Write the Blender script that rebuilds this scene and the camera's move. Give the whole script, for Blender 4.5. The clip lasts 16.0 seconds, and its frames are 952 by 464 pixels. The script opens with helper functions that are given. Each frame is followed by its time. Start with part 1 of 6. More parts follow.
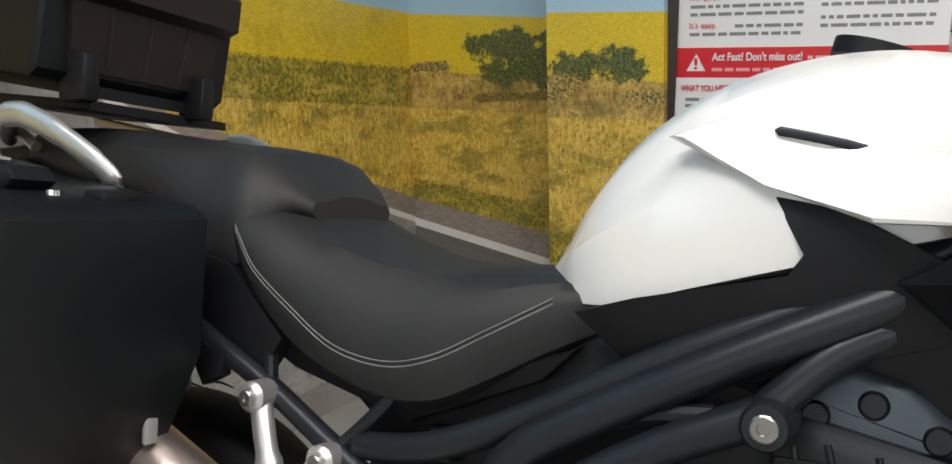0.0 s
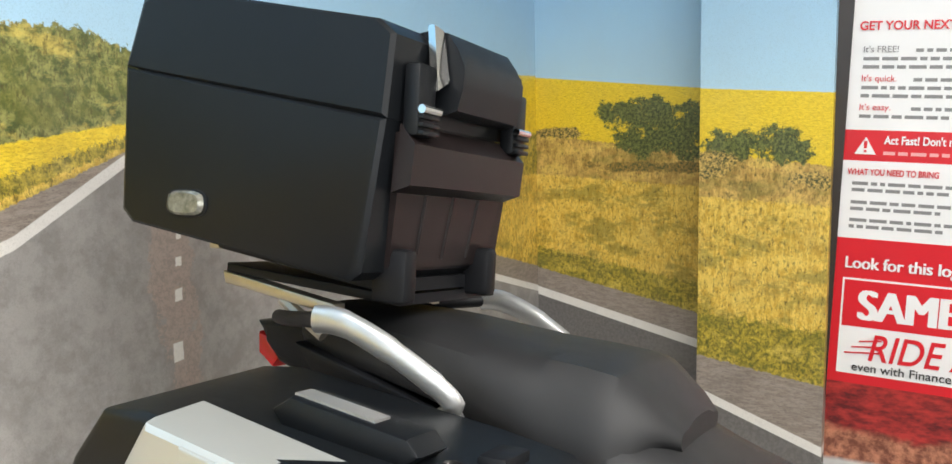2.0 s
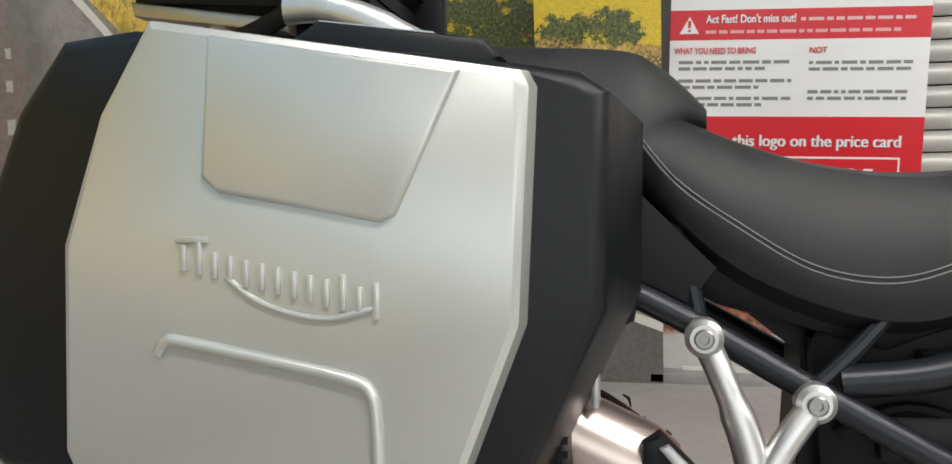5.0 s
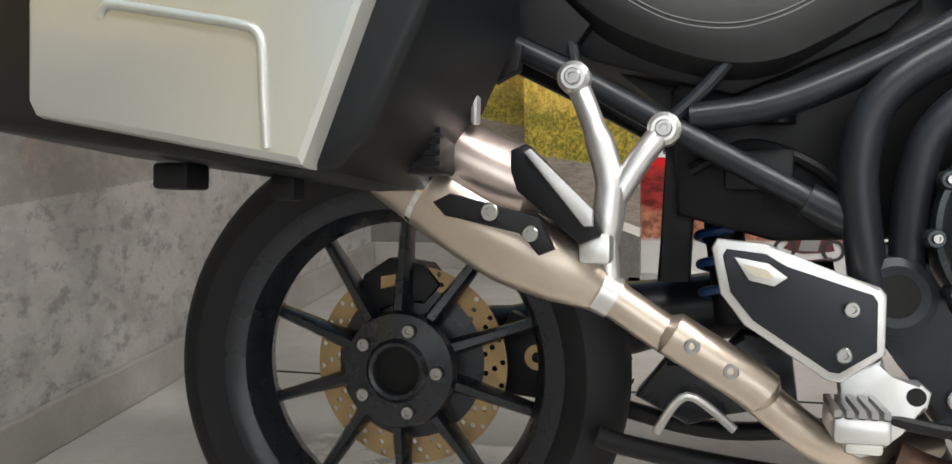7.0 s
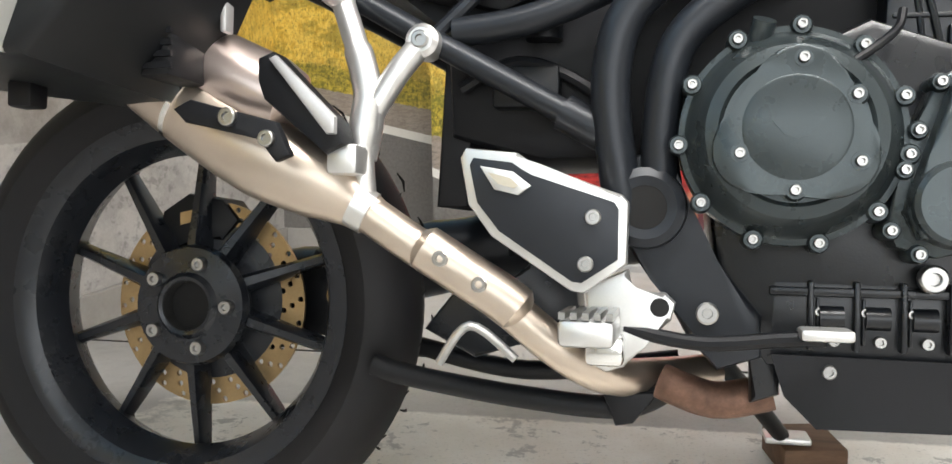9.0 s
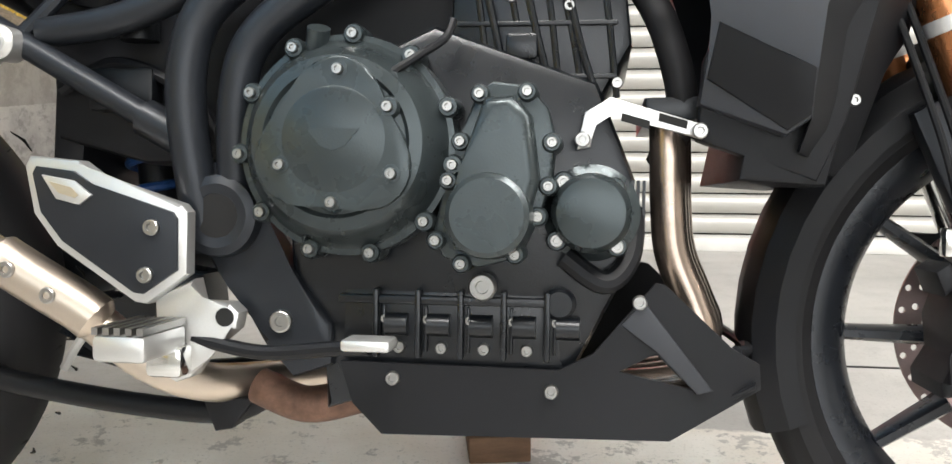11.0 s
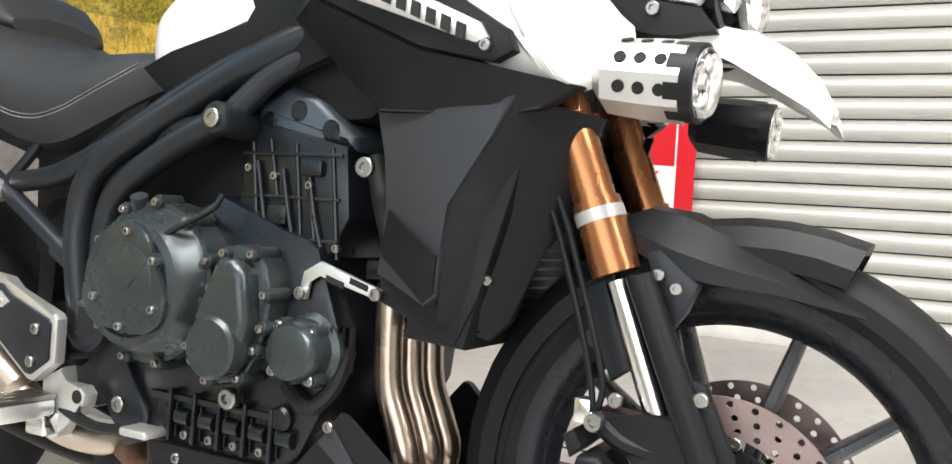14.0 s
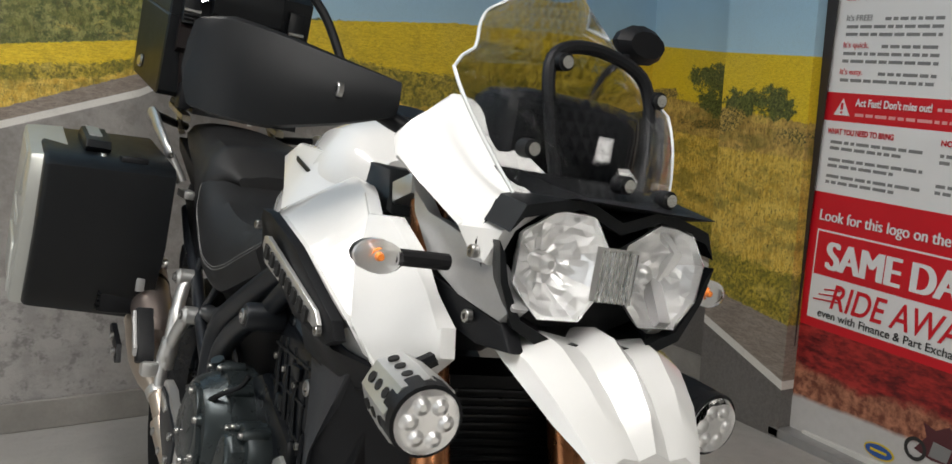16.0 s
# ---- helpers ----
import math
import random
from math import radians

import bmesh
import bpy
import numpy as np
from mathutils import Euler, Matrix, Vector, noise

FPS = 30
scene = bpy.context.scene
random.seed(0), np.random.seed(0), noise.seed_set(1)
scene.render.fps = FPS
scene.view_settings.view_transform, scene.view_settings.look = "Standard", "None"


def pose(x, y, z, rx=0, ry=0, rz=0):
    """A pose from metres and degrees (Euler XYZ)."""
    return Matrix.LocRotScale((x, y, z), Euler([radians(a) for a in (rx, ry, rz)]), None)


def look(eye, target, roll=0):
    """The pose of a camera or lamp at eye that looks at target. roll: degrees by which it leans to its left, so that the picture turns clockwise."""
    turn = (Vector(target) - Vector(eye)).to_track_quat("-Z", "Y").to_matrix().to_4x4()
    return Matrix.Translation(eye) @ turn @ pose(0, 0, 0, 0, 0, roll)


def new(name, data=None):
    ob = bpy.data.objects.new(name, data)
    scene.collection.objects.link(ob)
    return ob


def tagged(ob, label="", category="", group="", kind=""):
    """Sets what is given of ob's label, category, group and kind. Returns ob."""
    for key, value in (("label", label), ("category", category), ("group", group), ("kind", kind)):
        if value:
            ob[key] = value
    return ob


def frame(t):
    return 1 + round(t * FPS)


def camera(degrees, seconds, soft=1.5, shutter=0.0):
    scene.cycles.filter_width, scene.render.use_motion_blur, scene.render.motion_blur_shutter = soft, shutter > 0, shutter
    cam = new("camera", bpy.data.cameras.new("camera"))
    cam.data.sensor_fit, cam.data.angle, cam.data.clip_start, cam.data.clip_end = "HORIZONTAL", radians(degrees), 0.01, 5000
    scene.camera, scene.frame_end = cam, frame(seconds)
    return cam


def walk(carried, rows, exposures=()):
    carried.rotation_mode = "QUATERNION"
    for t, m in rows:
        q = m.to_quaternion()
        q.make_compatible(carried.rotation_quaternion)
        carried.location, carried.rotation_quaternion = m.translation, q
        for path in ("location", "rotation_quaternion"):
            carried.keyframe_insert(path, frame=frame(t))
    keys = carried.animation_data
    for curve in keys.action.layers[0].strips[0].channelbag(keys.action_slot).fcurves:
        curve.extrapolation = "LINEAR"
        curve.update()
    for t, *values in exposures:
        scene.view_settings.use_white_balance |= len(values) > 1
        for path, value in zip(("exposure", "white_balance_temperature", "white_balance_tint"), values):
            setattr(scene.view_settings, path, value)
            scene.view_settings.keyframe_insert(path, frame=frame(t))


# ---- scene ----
cam = camera(55.6, 16.0)
PATH = [
    (0, 1.0017, -0.8857, 1.0845, 81.30, 1.56, 27.29),
    (0.5, 0.8453, -0.8993, 1.1123, 81.40, 1.03, 30.12),
    (1, 0.7305, -0.9379, 1.1723, 81.32, 0.94, 31.58),
    (1.5, 0.6358, -0.9523, 1.2808, 81.30, 1.18, 30.00),
    (2, 0.5425, -0.9393, 1.3529, 81.16, 1.41, 28.11),
    (2.5, 0.4408, -0.9024, 1.3826, 81.01, 2.16, 25.33),
    (3, 0.3372, -0.8747, 1.3199, 80.56, 2.34, 19.94),
    (3.5, 0.2457, -0.9072, 1.2053, 80.32, 2.41, 13.99),
    (4, 0.2318, -0.9265, 1.0851, 81.13, 3.11, 10.87),
    (4.2, 0.2061, -0.9096, 1.0472, 81.09, 2.60, 10.36),
    (6.3, 0.3579, -1.1417, 0.8867, 81.50, 1.31, 15.91),
    (6.5, 0.3783, -1.1465, 0.8464, 81.11, 1.45, 15.15),
    (7, 0.4188, -1.1544, 0.7263, 80.46, 1.47, 14.19),
    (7.5, 0.4411, -1.1633, 0.6332, 79.97, 1.49, 15.40),
    (8, 0.4772, -1.1622, 0.5881, 80.91, 0.79, 15.86),
    (8.5, 0.5530, -1.1298, 0.5894, 81.46, 0.69, 14.80),
    (9, 0.6620, -1.0879, 0.6026, 81.43, 0.96, 12.90),
    (9.5, 0.7863, -1.0369, 0.6048, 81.04, 1.21, 8.03),
    (9.7, 0.8295, -1.0227, 0.6110, 80.80, 1.04, 7.04),
    (11.8, 1.2158, -1.0072, 0.6481, 78.61, 0.12, 8.32),
    (12, 1.2864, -1.0058, 0.6369, 78.86, 0.16, 8.52),
    (12.5, 1.4310, -1.0197, 0.6188, 79.24, 0.13, 9.05),
    (13, 1.5381, -1.0391, 0.6177, 79.36, -0.02, 10.34),
    (13.5, 1.6358, -1.0407, 0.7071, 80.13, -0.05, 19.32),
    (14, 1.7372, -0.9951, 0.8115, 81.47, 0.01, 27.71),
    (14.5, 1.8614, -0.9028, 0.9602, 81.35, -0.33, 34.79),
    (15, 2.0039, -0.8288, 1.0851, 81.83, -1.25, 42.69),
    (15.5, 2.1835, -0.7268, 1.1325, 81.57, -1.78, 53.15),
    (16, 2.3086, -0.4777, 1.1621, 81.20, -2.35, 60.81),
]
EXPO = ((0, -0.5), (1, 0.0), (2.5, 0.25), (3.5, -0.05), (4, -0.3), (6.5, -0.35), (7.5, 0.3), (8.5, 0.5), (9.5, 0.48), (12, 0.46), (13, 0.4), (13.5, 0.38), (14, 0.45), (14.5, 0.08), (15, -0.85), (15.5, -1.08), (16, -1.02))
walk(cam, [(t, pose(x, y, z, rx, ry, rz)) for t, x, y, z, rx, ry, rz in PATH], EXPO)

# ---- world and light ----
world = bpy.data.worlds.new("sky")
scene.world = world
world.use_nodes = True
wn = world.node_tree
sky = wn.nodes.new("ShaderNodeTexSky")
sky.sky_type, sky.sun_disc, sky.sun_elevation, sky.sun_rotation = "NISHITA", False, radians(50), radians(200)
wn.links.new(sky.outputs[0], wn.nodes["Background"].inputs[0])
wn.nodes["Background"].inputs[1].default_value = 0.1


def area(name, m, sx, sy, watts, color):
    d = bpy.data.lights.new(name, "AREA")
    d.shape, d.size, d.size_y, d.energy, d.color = "RECTANGLE", sx, sy, watts, color
    ob = new(name, d)
    ob.matrix_world = m
    return ob


# Ceiling tubes are assumed; none is in view.
area("assumed_ceiling_tube", look((1.0, -1.2, 2.85), (1.0, -1.2, 0)), 2.4, 0.25, 100, (1, 0.97, 0.93))
area("assumed_ceiling_tube", look((2.6, -0.3, 2.85), (2.6, -0.3, 0)), 2.4, 0.25, 92, (1, 0.97, 0.93))
# Extra unseen tube, added to brighten the east wall and headlamp reflectors.
area("assumed_ceiling_tube", look((4.8, -0.8, 2.85), (4.8, -0.8, 0)), 2.4, 0.25, 50, (1, 0.97, 0.93))
# Frontal fill for an assumed, unseen doorway; the south wall is built closed.
area("assumed_doorway_daylight", look((1.5, -4.9, 1.6), (1.2, 0, 0.9)), 5.5, 2.6, 118, (0.95, 0.98, 1.0))

# ---- materials ----


class Nodes:
    """A short way to write node trees."""

    def __init__(self, name):
        self.mat = bpy.data.materials.new(name)
        self.mat.use_nodes = True
        self.t = self.mat.node_tree
        self.b = self.t.nodes["Principled BSDF"]

    def put(self, sock, v):
        if isinstance(v, bpy.types.NodeSocket):
            self.t.links.new(v, sock)
        elif isinstance(v, tuple) and len(v) == 3 and sock.type == "RGBA":
            sock.default_value = (*v, 1)
        else:
            sock.default_value = v

    def node(self, kind, **ins):
        n = self.t.nodes.new(kind)
        for k, v in ins.items():
            self.put(n.inputs[k], v)
        return n

    def m(self, op, a, b=0.0, c=0.0):
        n = self.t.nodes.new("ShaderNodeMath")
        n.operation = op
        for i, v in enumerate((a, b, c)):
            self.put(n.inputs[i], v)
        return n.outputs[0]

    def noise(self, vec, scale, detail=4.0, rough=0.6):
        n = self.node("ShaderNodeTexNoise", Vector=vec, Scale=scale, Detail=detail, Roughness=rough)
        return n.outputs[0]

    def scaled(self, vec, s):
        n = self.t.nodes.new("ShaderNodeMapping")
        self.put(n.inputs["Vector"], vec)
        n.inputs["Scale"].default_value = s
        return n.outputs[0]

    def step(self, a, lo, hi):
        n = self.t.nodes.new("ShaderNodeMapRange")
        self.put(n.inputs[0], a)
        n.inputs[1].default_value, n.inputs[2].default_value = lo, hi
        return n.outputs[0]

    def mix(self, f, a, b):
        n = self.t.nodes.new("ShaderNodeMix")
        n.data_type = "RGBA"
        self.put(n.inputs[0], f)
        self.put(n.inputs[6], a)
        self.put(n.inputs[7], b)
        return n.outputs[2]

    def bump(self, h, strength, dist=0.002):
        n = self.node("ShaderNodeBump", Strength=strength, Distance=dist, Height=h)
        self.t.links.new(n.outputs[0], self.b.inputs["Normal"])

    def obj(self):
        return self.node("ShaderNodeTexCoord").outputs["Object"]

    def pos(self):
        return self.node("ShaderNodeNewGeometry").outputs["Position"]

    def done(self, color, rough, metal=0.0, **more):
        self.put(self.b.inputs["Base Color"], color)
        self.put(self.b.inputs["Roughness"], rough)
        self.put(self.b.inputs["Metallic"], metal)
        for k, v in more.items():
            self.put(self.b.inputs[k.replace("_", " ")], v)
        return self.mat


def stuff_mat(name, color, rough=0.5, metal=0.0, vary=0.12, scale=8.0, grain=300.0, bump=0.15, spread=0.12, stretch=(1, 1, 1), **more):
    """Colour with stains at one scale and grain at another."""
    n = Nodes(name)
    v = n.scaled(n.pos(), stretch)
    big, fine = n.noise(v, scale), n.noise(v, grain, 2.0)
    c = n.mix(n.step(big, 0.3, 0.7), tuple(k * (1 - vary) for k in color), tuple(min(1, k * (1 + vary)) for k in color))
    c = n.mix(n.m("MULTIPLY", n.step(fine, 0.35, 0.75), vary), c, tuple(k * 0.6 for k in color))
    r = n.m("ADD", n.m("MULTIPLY", n.m("SUBTRACT", n.noise(v, scale * 3), 0.5), spread), rough)
    if bump:
        n.bump(fine, bump, 0.0006)
    return n.done(c, r, metal, **more)


M_BLACK = stuff_mat("black_textured_plastic", (0.0065, 0.0070, 0.0085), 0.46, grain=900, bump=0.35, Specular_IOR_Level=0.22)
M_CASE = stuff_mat("black_case_plastic", (0.0045, 0.0055, 0.0068), 0.40, grain=1200, bump=0.25, Specular_IOR_Level=0.28)
M_FRAME = stuff_mat("charcoal_frame_paint", (0.015, 0.0175, 0.022), 0.36, 0.3, grain=700, bump=0.1, Specular_IOR_Level=0.4)
M_ENGINE = stuff_mat("graphite_engine_paint", (0.040, 0.050, 0.053), 0.28, 0.55, grain=500, bump=0.2)
M_ENGINE2 = stuff_mat("dark_engine_casting", (0.006, 0.0075, 0.010), 0.29, 0.25, grain=400, bump=0.25, Specular_IOR_Level=0.55)
M_HEADCOVER = stuff_mat("blue_grey_head_cover", (0.05, 0.065, 0.08), 0.45, 0.3)
M_SEAT = stuff_mat("grained_seat_vinyl", (0.017, 0.0172, 0.018), 0.50, grain=1500, bump=0.5, spread=0.08, Specular_IOR_Level=0.3)
M_PIPING = stuff_mat("grey_stitching", (0.16, 0.16, 0.16), 0.8, bump=0)
M_WHITE = stuff_mat("white_gloss_paint", (0.68, 0.68, 0.67), 0.16, vary=0.02, bump=0, spread=0.04, Coat_Weight=0.5)
M_ALU = stuff_mat("cast_aluminium", (0.62, 0.62, 0.61), 0.36, 0.85, grain=600, bump=0.2)
M_SILVER = stuff_mat("silver_case_paint", (0.47, 0.48, 0.455), 0.33, 0.55, vary=0.04, scale=5, grain=1500, bump=0.04, spread=0.05)
M_STEEL = stuff_mat("brushed_steel_exhaust", (0.50, 0.43, 0.36), 0.36, 0.9, vary=0.12, scale=7, grain=700, bump=0.05)
M_HEADER = stuff_mat("heat_tinted_steel", (0.44, 0.35, 0.29), 0.25, 0.95, vary=0.25, scale=14)
M_RUST = stuff_mat("rusty_pipe", (0.15, 0.085, 0.06), 0.6, 0.6, vary=0.4, scale=40)
M_GOLD = stuff_mat("copper_fork_anodising", (0.40, 0.17, 0.075), 0.27, 0.9, vary=0.08, bump=0.05, stretch=(1, 1, 0.3))
M_CHROME = stuff_mat("bright_steel", (0.75, 0.75, 0.73), 0.14, 1.0, vary=0.05, bump=0)
M_BOLT = stuff_mat("zinc_bolt", (0.36, 0.355, 0.345), 0.30, 1.0, vary=0.08, bump=0)
M_RUBBER = stuff_mat("tyre_rubber", (0.009, 0.009, 0.010), 0.60, vary=0.25, grain=600, bump=0.3, Specular_IOR_Level=0.2)
M_RIM = stuff_mat("black_wheel_paint", (0.012, 0.014, 0.018), 0.28, 0.2, bump=0.05, Specular_IOR_Level=0.45)
M_DISC_R = stuff_mat("bronzed_brake_disc", (0.31, 0.22, 0.115), 0.35, 0.9, vary=0.2, scale=20)
M_DISC_F = stuff_mat("brake_disc_steel", (0.27, 0.205, 0.195), 0.40, 0.8, vary=0.15, scale=20)
M_HOLE = stuff_mat("dark_recess", (0.004, 0.004, 0.004), 0.9, bump=0)
M_RED = stuff_mat("red_lens", (0.45, 0.01, 0.01), 0.1, bump=0)
M_AMBER = stuff_mat("amber_bulb", (0.8, 0.22, 0.03), 0.2, bump=0)
M_REFLECT = stuff_mat("lamp_reflector", (0.92, 0.92, 0.92), 0.30, 1.0, vary=0.03, bump=0.0)
# Mottled tone paints the bright and dark glints of a clear lens.
M_LENS_GREY = stuff_mat("reflector_painted_glints", (0.24, 0.235, 0.20), 0.08, 0.5, vary=0.5, scale=70, bump=0)
M_TAN = stuff_mat("aluminium_rack", (0.50, 0.45, 0.36), 0.35, 0.8)
M_COWL = stuff_mat("grey_cowl_plastic", (0.020, 0.022, 0.027), 0.42, grain=900, bump=0.3, Specular_IOR_Level=0.4)
M_CAN = stuff_mat("satin_steel_silencer", (0.56, 0.47, 0.43), 0.30, 0.92, vary=0.12, scale=9, grain=700, bump=0.04)
# Pale colour paints the bright glint along the clear screen's edge.
M_EDGE = stuff_mat("pale_edge_glint", (0.62, 0.65, 0.65), 0.2, vary=0.05, bump=0)
M_SPRING = stuff_mat("blue_spring_paint", (0.015, 0.05, 0.16), 0.35, vary=0.1, bump=0.05)
M_WOOD = stuff_mat("old_timber", (0.15, 0.085, 0.05), 0.75, vary=0.3, scale=20, grain=200, stretch=(0.2, 3, 3))
M_CASE_FRONT = stuff_mat("worn_case_front", (0.012, 0.0085, 0.0085), 0.38, grain=1200, bump=0.25, Specular_IOR_Level=0.3)


def glass_mat(name, tint, rough=0.02):
    n = Nodes(name)
    return n.done(tint, rough, 0.0, Transmission_Weight=1.0, IOR=1.35)


M_GLASS = glass_mat("clear_lens", (0.97, 0.97, 0.97))
M_SMOKE = glass_mat("lightly_smoked_screen", (0.975, 0.975, 0.97))
# thin sheet: no refraction shift
M_SMOKE.node_tree.nodes["Principled BSDF"].inputs["IOR"].default_value = 1.04


def mural_mat(name, axis, lo, hi, layers, blobs):
    """A printed landscape: bands laid over one another from the sky down, each below an edge that is given as (place, height) pairs."""
    n = Nodes(name)
    sep = n.node("ShaderNodeSeparateXYZ", Vector=n.pos())
    s, z = sep.outputs[axis], sep.outputs[2]
    u = n.step(s, lo, hi)
    p = n.pos()
    col = n.mix(n.step(z, 1.3, 2.0), (0.42, 0.62, 0.74), (0.20, 0.42, 0.66))

    def edge(pts):
        r = n.t.nodes.new("ShaderNodeValToRGB")
        n.put(r.inputs[0], u)
        e = r.color_ramp.elements
        while len(e) < len(pts):
            e.new(0.5)
        for k, (a, b) in zip(e, pts):
            k.position, k.color = (a - lo) / (hi - lo), (b / 2, b / 2, b / 2, 1)
        return n.m("MULTIPLY", r.outputs[0], 2.0)

    def paint(pts, a, b, scale, rag, lower=None):
        nonlocal col
        tex = n.noise(n.scaled(p, (1, 1, scale[1] / scale[0])), scale[0], 6.0, 0.75)
        tone = n.mix(n.step(tex, 0.42, 0.58), a, b)
        speck = n.noise(n.scaled(p, (1, 1, scale[1] / scale[0])), scale[0] * 3.2, 3.0, 0.7)
        tone = n.mix(n.m("MULTIPLY", n.step(speck, 0.53, 0.66), 0.55 if rag > 0.004 else 0.1), tone, tuple(k * 0.38 for k in a))
        tone = n.mix(n.m("MULTIPLY", n.step(n.noise(p, 9.0, 5.0, 0.7), 0.5, 0.68), 0.35 if rag > 0.015 else 0.06), tone, tuple(k * 0.45 for k in a))
        if rag > 0.03:
            # drifts of greener and of paler growth, then single dark tufts
            drift = n.noise(n.scaled(p, (1, 1, 2.2)), 5.5, 5.0, 0.75)
            tone = n.mix(n.m("MULTIPLY", n.step(drift, 0.50, 0.60), 0.55), tone, (0.13, 0.135, 0.02))
            tone = n.mix(n.m("MULTIPLY", n.step(drift, 0.46, 0.36), 0.5), tone, (0.80, 0.60, 0.13))
            tuft = n.noise(n.scaled(p, (1, 1, 0.45)), 105.0, 4.0, 0.8)
            tone = n.mix(n.m("MULTIPLY", n.step(tuft, 0.55, 0.62), 0.75), tone, (0.07, 0.062, 0.012))
        wob = n.m("MULTIPLY", n.m("SUBTRACT", n.noise(p, 60.0, 5.0, 0.8), 0.5), rag)
        zz = n.m("ADD", z, wob)
        f = n.step(n.m("SUBTRACT", edge(pts), zz), -0.001, 0.001)
        if lower:
            f = n.m("MULTIPLY", f, n.step(n.m("SUBTRACT", zz, edge(lower)), -0.001, 0.001))
        col = n.mix(f, col, tone)

    def blob(cs, cz, rs, rz, a, b):
        nonlocal col
        ds = n.m("DIVIDE", n.m("SUBTRACT", s, cs), rs)
        dz = n.m("DIVIDE", n.m("SUBTRACT", z, cz), rz)
        d = n.m("ADD", n.m("MULTIPLY", ds, ds), n.m("MULTIPLY", dz, dz))
        d = n.m("ADD", d, n.m("MULTIPLY", n.m("SUBTRACT", n.noise(p, 11.0, 3.0, 0.6), 0.5), 5.0))
        d = n.m("ADD", d, n.m("MULTIPLY", n.m("SUBTRACT", n.noise(p, 48.0, 6.0, 0.9), 0.5), 4.5))
        tone = n.mix(n.step(n.noise(p, 95.0, 5.0, 0.85), 0.45, 0.58), a, b)
        col = n.mix(n.step(d, 1.1, 0.8), col, tone)

    def dash(cs, cz, rs, rz, tone):
        nonlocal col
        ds = n.m("SUBTRACT", n.m("ABSOLUTE", n.m("SUBTRACT", s, cs)), rs)
        dz = n.m("SUBTRACT", n.m("ABSOLUTE", n.m("SUBTRACT", z, cz)), rz)
        rag = n.m("MULTIPLY", n.m("SUBTRACT", n.noise(p, 90.0, 4.0, 0.7), 0.5), 0.008)
        d = n.m("ADD", n.m("MAXIMUM", ds, dz), rag)
        col = n.mix(n.step(d, 0.001, -0.001), col, tone)

    for k in layers:
        if k[0] == "blob":
            blob(*k[1:])
        else:
            paint(*k)
    for k in blobs:
        blob(*k) if len(k) == 6 else dash(*k)
    grain = n.noise(p, 420.0, 2.0, 0.6)
    col = n.mix(n.m("MULTIPLY", n.step(grain, 0.5, 0.7), 0.18), col, (0.10, 0.09, 0.06))
    dirt = n.noise(p, 3.0)
    col = n.mix(n.m("MULTIPLY", n.step(dirt, 0.45, 0.8), 0.12), col, (0.35, 0.33, 0.30))
    return n.done(col, 0.38, 0.0)


YEL, YEL2 = (0.68, 0.47, 0.015), (0.84, 0.62, 0.03)
SCR, SCR2 = (0.38, 0.23, 0.05), (0.68, 0.45, 0.12)
GLD, GLD2 = (0.58, 0.36, 0.04), (0.84, 0.60, 0.12)
VRG, VRG2 = (0.15, 0.14, 0.015), (0.58, 0.43, 0.05)
SHO, SHO2 = (0.24, 0.20, 0.17), (0.33, 0.28, 0.24)
ASP, ASP2 = (0.125, 0.118, 0.112), (0.165, 0.157, 0.15)
LIN = (0.72, 0.70, 0.66)
BSH, BSH2 = (0.03, 0.045, 0.010), (0.17, 0.19, 0.045)


def shifted(pts, d):
    return [(a, b + d) for a, b in pts]


back_line = [(-0.95, 0.617), (-0.15, 0.430)]
M_MURAL_BACK = mural_mat("mural_field", 0, -0.95, -0.15, [
    ([(-0.95, 1.405), (-0.15, 1.338)], YEL, YEL2, (60, 240), 0.006),
    ([(-0.95, 1.19), (-0.15, 1.12)], SCR, SCR2, (45, 18), 0.05),
    ([(-0.95, 1.04), (-0.15, 1.0)], GLD, GLD2, (70, 28), 0.05),
    ([(-0.95, 0.77), (-0.15, 0.64)], VRG, VRG2, (70, 60), 0.09),
    ([(-0.95, 0.69), (-0.15, 0.53)], SHO, SHO2, (25, 120), 0.03),
    (back_line, LIN, LIN, (10, 10), 0.004),
    (shifted(back_line, -0.032), ASP, ASP2, (90, 90), 0.003)],
    [(-0.42, 1.218, 0.20, 0.098, BSH, BSH2), (-0.27, 1.20, 0.10, 0.085, BSH, BSH2), (-0.78, 1.19, 0.10, 0.02, BSH, SCR2), (-0.35, 1.07, 0.30, 0.018, (0.07, 0.075, 0.02), SCR)])
pier_line = [(-0.25, 0.375), (0.25, 0.19)]
